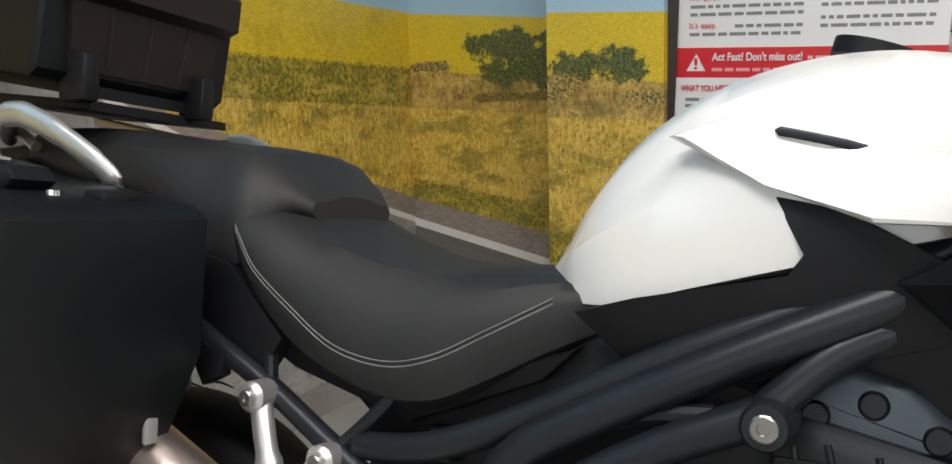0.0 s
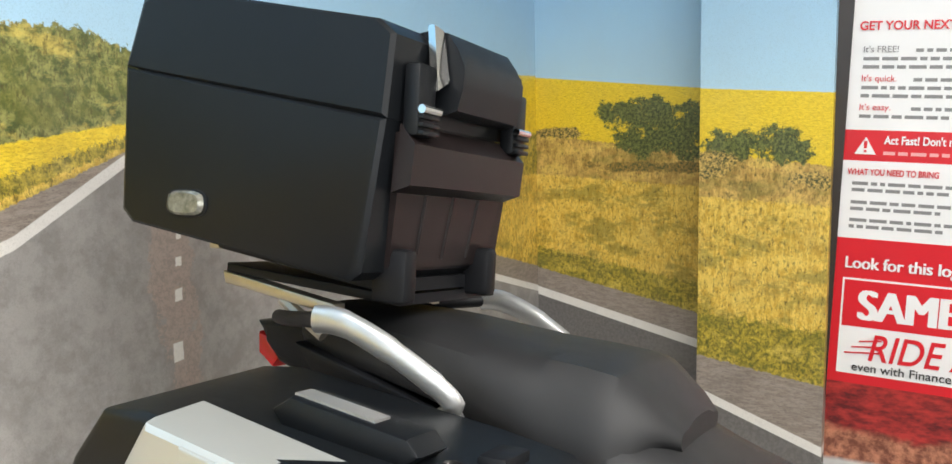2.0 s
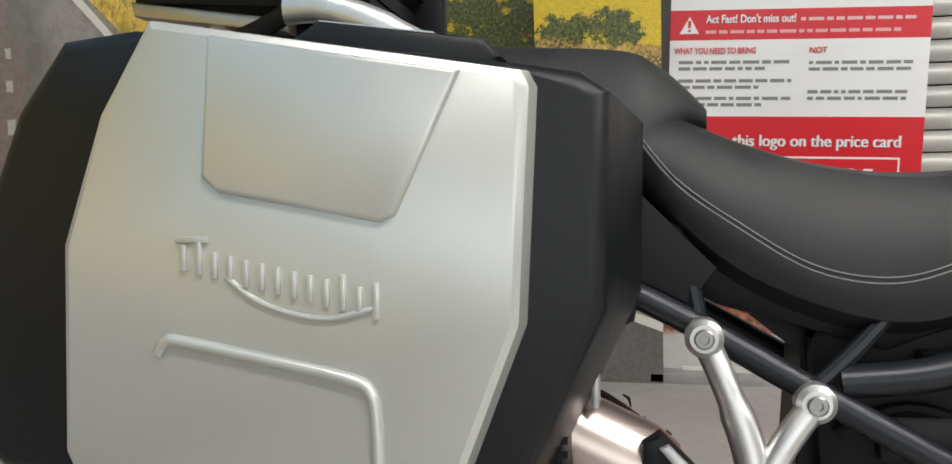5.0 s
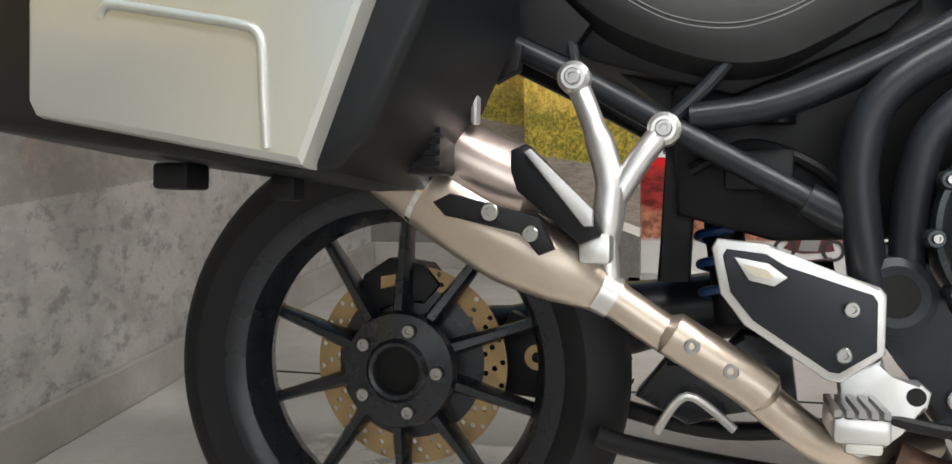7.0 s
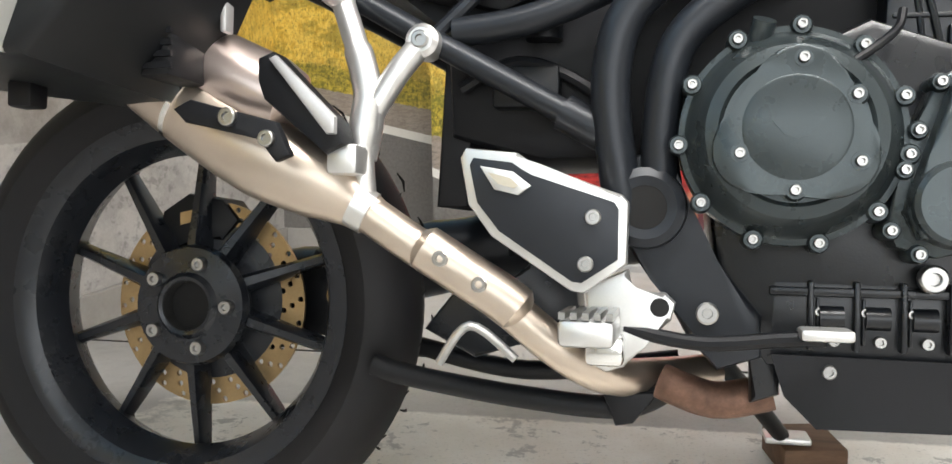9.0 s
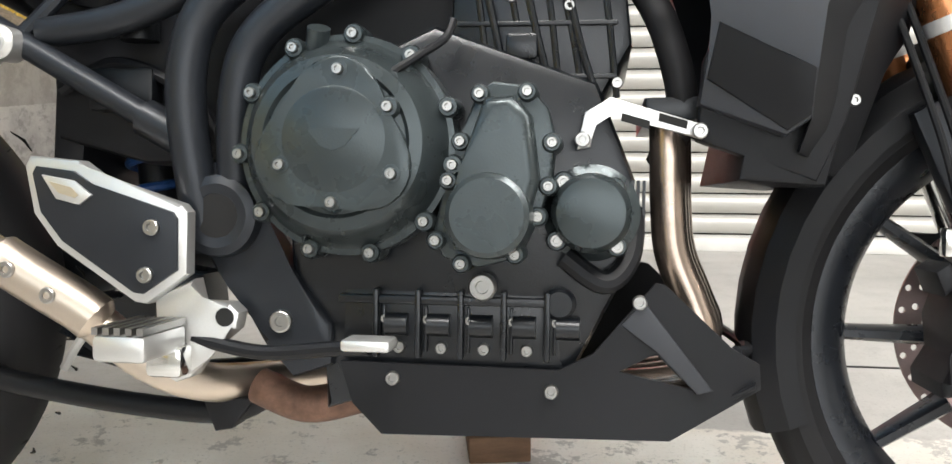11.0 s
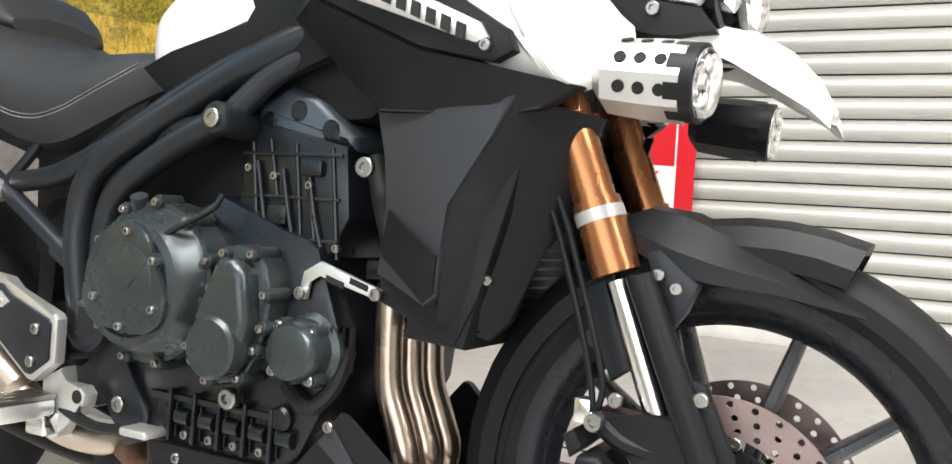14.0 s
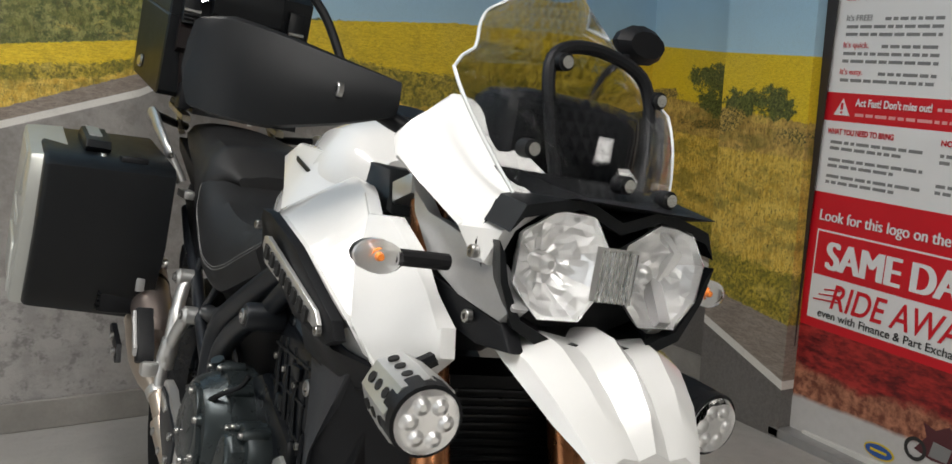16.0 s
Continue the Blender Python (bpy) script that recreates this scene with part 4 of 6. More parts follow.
part("head_cover", prism([(0.868, 0.742), (0.885, 0.790), (0.935, 0.816), (0.985, 0.800), (1.050, 0.748), (1.050, 0.728), (0.90, 0.752)], -0.142, 0.142, 0.014, 3), M_HEADCOVER, eng, "blue-grey cylinder head cover")
for k, (x, z) in enumerate(((0.905, 0.765), (0.955, 0.78), (1.01, 0.755))):
    part("cover_dimple", lathe([(0, -0.1455), (0.011, -0.1455), (0.014, -0.1425), (0, -0.1425)], (x, z), 18), M_ENGINE2, eng)
for k in range(3):
    x = 0.90 + 0.045 * k
    part("cylinder_rib", bent([(x, -0.153, 0.71 - 0.01 * k), (x + 0.012, -0.154, 0.66 - 0.01 * k), (x + 0.025, -0.153, 0.60)], 0.004, 8), M_ENGINE2, cyl)
for x, z in ((0.885, 0.70), (0.93, 0.69), (0.99, 0.68), (0.90, 0.62), (1.04, 0.60)):
    bolt(x, -0.151, z, 0.006, cyl)
for z in (0.718, 0.66, 0.605):
    part("cylinder_rib", box(0.872, 1.04, -0.1545, -0.15, z, z + 0.005, 0.0015), M_ENGINE2, cyl)
for x, z0, z1 in ((0.888, 0.60, 0.735), (0.918, 0.66, 0.74), (0.962, 0.60, 0.735), (0.985, 0.60, 0.69), (1.022, 0.585, 0.73)):
    part("cylinder_rib", tube([(x, -0.150, z1), (x + 0.010, -0.151, (z0 + z1) / 2), (x + 0.018, -0.150, z0)], 0.0035, 8), M_ENGINE2, cyl)
part("cylinder_boss", box(0.925, 0.958, -0.160, -0.15, 0.625, 0.652, 0.004), M_ENGINE2, cyl)
part("cylinder_boss", box(0.975, 1.012, -0.160, -0.15, 0.692, 0.714, 0.004), M_ENGINE2, cyl)
clutch = part("clutch_cover", lathe([(0, -0.246), (0.058, -0.246), (0.062, -0.243), (0.070, -0.2425), (0.074, -0.246), (0.086, -0.243), (0.094, -0.232), (0.101, -0.212), (0.106, -0.206), (0.112, -0.205), (0.113, -0.195), (0.113, -0.15), (0, -0.15)], (0.768, 0.532), 72), M_ENGINE, eng, "round graphite clutch cover")
tri3 = [(0.768 + r * math.cos(a), 0.532 + r * math.sin(a)) for a in (2 * math.pi * k / 48 for k in range(48)) for r in (0.0735 + 0.0105 * math.cos(3 * (a - radians(86))),)]
part("clutch_plate", prism(tri3, -0.2525, -0.245, 0.003), M_ENGINE, clutch)
part("clutch_disc", lathe([(0, -0.2535), (0.049, -0.2535), (0.0515, -0.2525), (0.0515, -0.25), (0, -0.25)], (0.768, 0.535), 40), M_ENGINE, clutch)
part("clutch_mark", prism([(0.742, 0.545), (0.795, 0.545), (0.790, 0.540), (0.780, 0.528), (0.768, 0.524), (0.756, 0.528), (0.746, 0.540)], -0.2543, -0.2535), M_ENGINE, clutch, smooth=False)
for x, z in ((0.773, 0.602), (0.826, 0.502), (0.715, 0.510), (0.767, 0.474), (0.822, 0.566)):
    b = part("cover_lug", lathe([(0, -0.253), (0.009, -0.253), (0.011, -0.248), (0.011, -0.235), (0, -0.235)], (x, z), 16), M_ENGINE, clutch)
    bolt(x, -0.253, z, 0.0056, b)
for k in range(11):
    a = radians(20 + 33 * k)
    x, z = 0.768 + 0.112 * math.cos(a), 0.532 + 0.112 * math.sin(a)
    b = part("cover_lug", lathe([(0, -0.211), (0.009, -0.211), (0.011, -0.206), (0.011, -0.17), (0, -0.17)], (x, z), 14), M_ENGINE, clutch)
    bolt(x, -0.211, z, 0.0056, b)
part("clutch_cable", bent([(0.82, -0.235, 0.60), (0.845, -0.225, 0.618), (0.868, -0.20, 0.64), (0.874, -0.19, 0.66)], 0.0045, 8), M_BLACK, clutch)
part("oil_filler", bent([(0.735, -0.20, 0.63), (0.74, -0.21, 0.65)], 0.012, 12), M_ENGINE, eng)
alt = [(0.902, 0.586), (0.918, 0.596), (0.952, 0.592), (0.972, 0.570), (0.980, 0.540), (0.976, 0.490), (0.962, 0.455), (0.944, 0.420), (0.905, 0.410), (0.868, 0.420), (0.858, 0.445), (0.872, 0.50), (0.884, 0.54)]
ac = part("alternator_cover", prism(alt, -0.205, -0.15, 0.004), M_ENGINE, eng, "polished graphite alternator cover")
inner = [(0.912, 0.578), (0.940, 0.580), (0.958, 0.560), (0.966, 0.50), (0.952, 0.445), (0.925, 0.422), (0.885, 0.428), (0.872, 0.455), (0.890, 0.51)]
part("alternator_bulge", prism(inner, -0.236, -0.20, 0.012, 4), M_ENGINE, ac)
part("alternator_cap", lathe([(0, -0.2445), (0.036, -0.2445), (0.041, -0.240), (0.044, -0.22), (0, -0.22)], (0.917, 0.463), 40), M_ENGINE, ac)
for x, z in ((0.905, 0.583), (0.952, 0.585), (0.977, 0.535), (0.974, 0.492), (0.964, 0.462), (0.942, 0.424), (0.888, 0.414), (0.862, 0.437), (0.874, 0.497), (0.886, 0.536)):
    b = part("cover_lug", lathe([(0, -0.212), (0.008, -0.212), (0.010, -0.207), (0.010, -0.17), (0, -0.17)], (x, z), 14), M_ENGINE, ac)
    bolt(x, -0.212, z, 0.0056, b)
bolt(0.907, -0.182, 0.389, 0.0145, eng, 0.012)
wp = part("water_pump", lathe([(0, -0.212), (0.022, -0.212), (0.034, -0.209), (0.040, -0.200), (0.041, -0.17), (0.05, -0.165), (0.05, -0.14), (0, -0.14)], (1.016, 0.466), 40), M_ENGINE, eng, "round water pump cover")
for x, z in ((0.988, 0.497), (1.039, 0.491), (1.042, 0.433), (0.982, 0.438)):
    b = part("cover_lug", lathe([(0, -0.192), (0.009, -0.192), (0.011, -0.187), (0.011, -0.15), (0, -0.15)], (x, z), 14), M_ENGINE, wp)
    bolt(x, -0.192, z, 0.007, b)
for k in range(4):
    part("pump_rib", box(1.05 + 0.006 * k, 1.053 + 0.006 * k, -0.168 + 0.006 * k, -0.14, 0.44, 0.50), M_ENGINE2, wp)
part("oil_line", bent([(0.99, -0.17, 0.42), (1.03, -0.175, 0.395), (1.055, -0.16, 0.42), (1.06, -0.14, 0.47)], 0.012, 10), M_BLACK, eng)
part("sump", prism([(0.75, 0.30), (0.755, 0.385), (0.985, 0.382), (0.99, 0.30)], -0.166, 0.16, 0.006), M_ENGINE2, eng)
part("sump_window", lathe([(0, -0.178), (0.013, -0.178), (0.017, -0.174), (0.017, -0.16), (0, -0.16)], (0.985, 0.372), 24), M_ENGINE2, eng)
part("sump_flange", box(0.752, 0.99, -0.176, -0.16, 0.368, 0.377, 0.002), M_ENGINE2, eng)
for k in range(5):
    x = 0.79 + 0.045 * k
    part("sump_rib", box(x, x + 0.006, -0.180, -0.165, 0.312, 0.384, 0.002), M_ENGINE2, eng)
    part("sump_rib", box(x + 0.009, x + 0.012, -0.173, -0.165, 0.318, 0.366, 0.001), M_ENGINE2, eng)
    part("sump_hump", tube([(x + 0.012, -0.168, 0.346), (x + 0.036, -0.168, 0.346)], 0.012, 12), M_ENGINE2, eng)
    bolt(x - 0.018, -0.168, 0.322, 0.0065, eng)
    bolt(x + 0.012, -0.168, 0.352, 0.005, eng)
sb = part("support_strap", prism([(1.000, 0.530), (1.014, 0.533), (1.018, 0.556), (1.034, 0.566), (1.124, 0.541), (1.128, 0.555), (1.034, 0.583), (1.008, 0.568)], -0.176, -0.170, 0.0015), M_ALU, bike, "silver slotted support strap")
for x in (1.045, 1.082):
    part("strap_slot", prism([(x, 0.567), (x + 0.028, 0.559), (x + 0.027, 0.551), (x - 0.001, 0.559)], -0.1772, -0.1762), M_HOLE, sb, smooth=False)
bolt(1.006, -0.177, 0.54, 0.008, sb)
bolt(1.122, -0.177, 0.549, 0.008, sb)
for k, y in enumerate((-0.100, -0.058, -0.016)):
    dx = 0.007 * k
    part("header_pipe", bent([(1.094 + dx, y, 0.585), (1.096 + dx, y, 0.54), (1.098 + dx, y, 0.47), (1.104 + dx, y, 0.42), (1.124 + dx, y, 0.37), (1.136 + dx, y, 0.33), (1.125, y * 0.9, 0.285), (1.0, y * 0.6, 0.262)], 0.0195, 16), M_HEADER, bike, "curved steel exhaust header")
part("header_flange", prism([(1.070, 0.588), (1.150, 0.590), (1.150, 0.566), (1.070, 0.562)], -0.128, 0.10, 0.004), M_ENGINE2, bike)
# belly guard
BELLY = [(0.754, 0.306), (0.985, 0.304), (1.020, 0.322), (1.082, 0.396), (1.092, 0.394), (1.160, 0.330), (1.190, 0.312), (1.192, 0.286), (1.098, 0.236), (0.800, 0.230), (0.768, 0.262)]


def belly_y(x):
    """The guard's side turns inwards ahead of the pipes."""
    return -0.176 + max(0.0, x - 1.10) ** 1.4 * 0.9


bm = bmesh.new()
tri = [(1.046, 0.304), (1.083, 0.324), (1.120, 0.288)]
outer = [(x, belly_y(x), z) for x, z in BELLY]
va, vb = [bm.verts.new(p) for p in outer], [bm.verts.new((x, y + 0.006, z)) for x, y, z in outer]
ha, hb = [bm.verts.new((x, belly_y(x) + 0.004, z)) for x, z in tri], [bm.verts.new((x, belly_y(x) + 0.010, z)) for x, z in tri]
for v, h in ((va, ha), (vb, hb)):
    bm.faces.new((v[0], v[1], v[2], h[0], v[9], v[10]))
    bm.faces.new((v[2], v[3], v[4], h[1], h[0]))
    bm.faces.new((v[4], v[5], h[2], h[1]))
    bm.faces.new((v[5], v[6], v[7], v[8], h[2]))
    bm.faces.new((v[8], v[9], h[0], h[2]))
for a, b in ((va, vb), (ha, hb)):
    for k in range(len(a)):
        q = (k + 1) % len(a)
        bm.faces.new((a[k], a[q], b[q], b[k]))
bg = part("belly_guard", bm, M_BLACK, bike, "matt black belly guard")
part("belly_plate", prism([(0.80, 0.232), (1.098, 0.238), (1.185, 0.288), (1.185, 0.294), (1.095, 0.246), (0.80, 0.240)], -0.155, 0.155, 0.002), M_BLACK, bg)
part("belly_side", prism(BELLY, 0.15, 0.165), M_BLACK, bg)
part("belly_facet", plate([(1.048, -0.1765, 0.352), (1.070, -0.1785, 0.378), (1.140, -0.172, 0.288), (1.124, -0.173, 0.284), (1.085, -0.1745, 0.327)], 0.003, 0.001), M_COWL, bg)
part("belly_lip", bent([(1.165, belly_y(1.165) + 0.004, 0.326), (1.186, -0.09, 0.318), (1.192, 0.0, 0.314), (1.165, 0.12, 0.326)], 0.006, 8), M_BLACK, bg)
for x, z in ((0.812, 0.290), (0.978, 0.282), (1.066, 0.376)):
    bolt(x, -0.1765, z, 0.0075, bg)

# front hub, discs, fork
part("hub", lathe([(0.012, -0.058), (0.030, -0.055), (0.052, -0.045), (0.062, -0.03), (0.062, 0.03), (0.052, 0.045), (0.03, 0.055), (0.012, 0.058)], (1.53, 0.33), 40, close=True), M_RIM, front)
for y, nm in ((-0.072, "front_brake_disc"), (0.072, "front_brake_disc")):
    fd = brake_disc(nm, 1.53, 0.328, y, 0.100, 0.1435, M_DISC_F, front, 30)
    part("disc_ring", lathe([(0.034, y - 0.003), (0.050, y - 0.003), (0.050, y + 0.004), (0.034, y + 0.004)], (1.53, 0.328), 40, close=True), M_BLACK, fd)
    part("disc_ring", lathe([(0.083, y - 0.002), (0.088, y - 0.002), (0.088, y + 0.003), (0.083, y + 0.003)], (1.53, 0.328), 60, close=True), M_BLACK, fd)
    for k in range(10):
        a = radians(36 * k + 8)
        for da in (-0.22, 0.22):
            p0 = (1.53 + 0.046 * math.cos(a + da * 1.3), y, 0.328 + 0.046 * math.sin(a + da * 1.3))
            p1 = (1.53 + 0.092 * math.cos(a + da * 0.25), y, 0.328 + 0.092 * math.sin(a + da * 0.25))
            part("disc_arm", tube([p0, p1], 0.0038, 6), M_BLACK, fd)
        part("disc_tab", tube([(1.53 + 0.086 * math.cos(a), y, 0.328 + 0.086 * math.sin(a)), (1.53 + 0.106 * math.cos(a), y, 0.328 + 0.106 * math.sin(a))], 0.010, 10, flat_y=0.25), M_DISC_F, fd)
        if y < 0:
            bolt(1.53 + 0.094 * math.cos(a), y - 0.003, 0.328 + 0.094 * math.sin(a), 0.0072, fd, 0.005)
    if y < 0:
        for k in range(5):
            a = radians(72 * k + 26)
            bolt(1.53 + 0.045 * math.cos(a), y - 0.004, 0.328 + 0.045 * math.sin(a), 0.0075, fd, 0.006)
FA, FB, FC, FD = (1.222, 1.06), (1.407, 0.592), (1.475, 0.418), (1.53, 0.33)
for y in (-0.105, 0.105):
    fk = part("fork_leg", tube([(FA[0], y, FA[1]), (1.30, y, 0.862), (FB[0] - 0.012, y, FB[1] + 0.03)], 0.0255, 24), M_GOLD, bike, "copper-gold upside-down fork leg")
    part("fork_seal", tube([(1.372, y, 0.682), (1.404, y, 0.600)], 0.029, 24), M_GOLD, fk)
    part("fork_ring", tube([(1.376, y, 0.672), (1.3815, y, 0.658)], 0.0300, 24), M_RAIL, fk)
    part("fork_slider", tube([(FB[0], y, FB[1]), (FC[0] + 0.02, y, FC[1] - 0.05)], 0.0165, 20), M_CHROME, fk)
    part("fork_foot", prism([(1.455, 0.44), (1.492, 0.452), (1.53, 0.40), (1.565, 0.345), (1.552, 0.302), (1.515, 0.296), (1.488, 0.335), (1.455, 0.39), (1.405, 0.425), (1.40, 0.445)], y - 0.020, y + 0.018, 0.007), M_BLACK, fk)
    sgn = -1 if y < 0 else 1
    part("axle_clamp", lathe([(0, y + sgn * 0.026), (0.018, y + sgn * 0.026), (0.027, y + sgn * 0.020), (0.030, y), (0, y)], (1.53, 0.33), 28), M_BLACK, fk)
    part("axle_end", lathe([(0.009, y + sgn * 0.0275), (0.014, y + sgn * 0.0275), (0.0155, y + sgn * 0.026), (0.0155, y + sgn * 0.02), (0.009, y + sgn * 0.02)], (1.53, 0.33), 6, close=True), M_BOLT, fk)
    if y < 0:
        gd = part("fork_guard", plate([(1.424, -0.130, 0.600), (1.450, -0.134, 0.606), (1.512, -0.140, 0.468), (1.558, -0.136, 0.368), (1.554, -0.136, 0.356), (1.530, -0.137, 0.356), (1.486, -0.140, 0.455), (1.440, -0.134, 0.560)], 0.028, 0.006), M_BLACK, fk, "black plastic fork guard")
        part("guard_tube", tube([(1.437, -0.124, 0.600), (1.493, -0.126, 0.475), (1.543, -0.124, 0.360)], [0.016, 0.018, 0.018], 18), M_BLACK, gd)
        part("guard_tab", prism([(1.500, 0.492), (1.520, 0.490), (1.572, 0.378), (1.566, 0.362), (1.552, 0.362), (1.505, 0.466)], -0.128, -0.118, 0.003), M_BLACK, gd)
        bolt(1.517, -0.129, 0.473, 0.0085, gd)
        bolt(1.560, -0.129, 0.373, 0.0085, gd)
cal = part("front_caliper", prism([(1.386, 0.392), (1.412, 0.396), (1.428, 0.376), (1.428, 0.330), (1.398, 0.286), (1.368, 0.284), (1.366, 0.300), (1.380, 0.325), (1.376, 0.360)], -0.150, -0.055, 0.008, 3), M_BLACK, bike, "black radial brake caliper with white lettering bars")
part("caliper_bridge", prism([(1.372, 0.385), (1.388, 0.400), (1.376, 0.42), (1.362, 0.41)], -0.135, -0.07, 0.004), M_BLACK, cal)
for k in range(7):
    z = 0.315 + 0.0088 * k
    part("lettering_bar", box(1.401 + 0.0016 * k, 1.4075 + 0.0016 * k, -0.1512, -0.150, z, z + 0.0042), M_B_WHITE, cal, smooth=False)
part("caliper_arc", tube(spline([(1.416, -0.1505, 0.322), (1.421, -0.1505, 0.345), (1.419, -0.1505, 0.368)], 4), 0.0018, 6), M_B_WHITE, cal)
for x, z in ((1.400, 0.431), (1.445, 0.369)):
    bolt(x, -0.128, z, 0.0115, cal, 0.014)
part("caliper_lug", bent([(1.400, -0.115, 0.431), (1.43, -0.115, 0.41), (1.48, -0.11, 0.40)], 0.014, 10), M_BLACK, cal)
bolt(1.418, -0.118, 0.456, 0.009, cal)
for dx, m in ((0, M_BLACK), (0.014, M_BLACK)):
    part("brake_hose", bent([(1.392, -0.118, 0.43), (1.388 + dx, -0.12, 0.47), (1.370 + dx, -0.122, 0.54), (1.335 + dx, -0.12, 0.64), (1.305 + dx, -0.118, 0.72), (1.30 + dx, -0.08, 0.80)], 0.0042, 8), m, bike)
part("hose_clip", box(1.372, 1.392, -0.13, -0.11, 0.425, 0.455, 0.003), M_CHROME, bike)
# front fender: a shell over the tyre, drawn out ahead to a blade
rings = []
for k in range(19):
    a = radians(67 + 133 * k / 18)
    up = max(0.0, 1 - k / 5.5) ** 1.5 * 0.010
    R, hw = 0.337 + up, 0.066 - 0.010 * abs(k - 8) / 10
    sec = []
    for s, dr, q in ((-1, -0.050, 1.0), (-1, -0.028, 1.03), (-0.8, -0.004, 1), (-0.3, 0.006, 1), (0.3, 0.006, 1), (0.8, -0.004, 1), (1, -0.028, 1.03), (1, -0.050, 1.0)):
        sec.append((1.53 + (R + dr) * math.cos(a), s * hw * q, 0.33 + (R + dr) * math.sin(a)))
    for s, dr in ((0.92, -0.050), (0.75, -0.009), (-0.75, -0.009), (-0.92, -0.050)):
        sec.append((1.53 + (R + dr) * math.cos(a), s * hw, 0.33 + (R + dr) * math.sin(a)))
    rings.append(sec)
fender = part("front_fender", loft(rings), M_BLACK, bike, "matt black front fender with a long blade")
blade = []
for x, ridge, low, w in ((1.395, 0.672, 0.640, 0.080), (1.425, 0.684, 0.625, 0.094), (1.466, 0.679, 0.606, 0.100), (1.510, 0.660, 0.597, 0.096), (1.580, 0.630, 0.591, 0.084), (1.640, 0.600, 0.579, 0.066), (1.682, 0.582, 0.571, 0.048)):
    h = ridge - low
    blade.append([(x, -w, low), (x, -w * 0.97, low + h * 0.35), (x, -w * 0.62, ridge - h * 0.08), (x, -w * 0.25, ridge), (x, w * 0.25, ridge), (x, w * 0.62, ridge - h * 0.08), (x, w * 0.97, low + h * 0.35), (x, w, low), (x, w * 0.8, low + h * 0.12), (x, -w * 0.8, low + h * 0.12)])
part("fender_blade", loft(blade), M_BLACK, fender)
for y in (-1, 1):
    fl = part("fender_bracket", plate([(1.436, y * 0.108, 0.628), (1.455, y * 0.110, 0.632), (1.500, y * 0.106, 0.594), (1.486, y * 0.104, 0.562), (1.470, y * 0.104, 0.540)], 0.02, 0.004), M_FRAME, fender)
    if y < 0:
        bolt(1.456, -0.113, 0.603, 0.0072, fl)
        bolt(1.477, -0.112, 0.589, 0.0072, fl)
part("fender_stay", prism([(1.352, 0.575), (1.395, 0.60), (1.425, 0.49), (1.398, 0.47)], -0.085, -0.062, 0.004), M_FRAME, fender)

# steering head, clamps, bars
clamp = part("triple_clamp", prism([(1.195, 1.03), (1.255, 1.05), (1.262, 1.02), (1.205, 1.0)], -0.145, 0.145, 0.008), M_ALU, bike, "silver fork clamp")
part("lower_clamp", prism([(1.255, 0.90), (1.33, 0.925), (1.34, 0.89), (1.268, 0.865)], -0.14, 0.14, 0.008), M_BLACK, clamp)
part("head_tube", tube([(1.16, 0, 1.03), (1.25, 0, 0.86)], 0.04, 18), M_FRAME, clamp)
bar = part("handlebar", bent([(1.07, -0.375, 1.128), (1.09, -0.30, 1.135), (1.15, -0.20, 1.13), (1.19, -0.12, 1.10), (1.20, 0, 1.095), (1.19, 0.12, 1.10), (1.15, 0.20, 1.13), (1.09, 0.30, 1.135), (1.07, 0.375, 1.128)], 0.0125, 12), M_BLACK, bike)
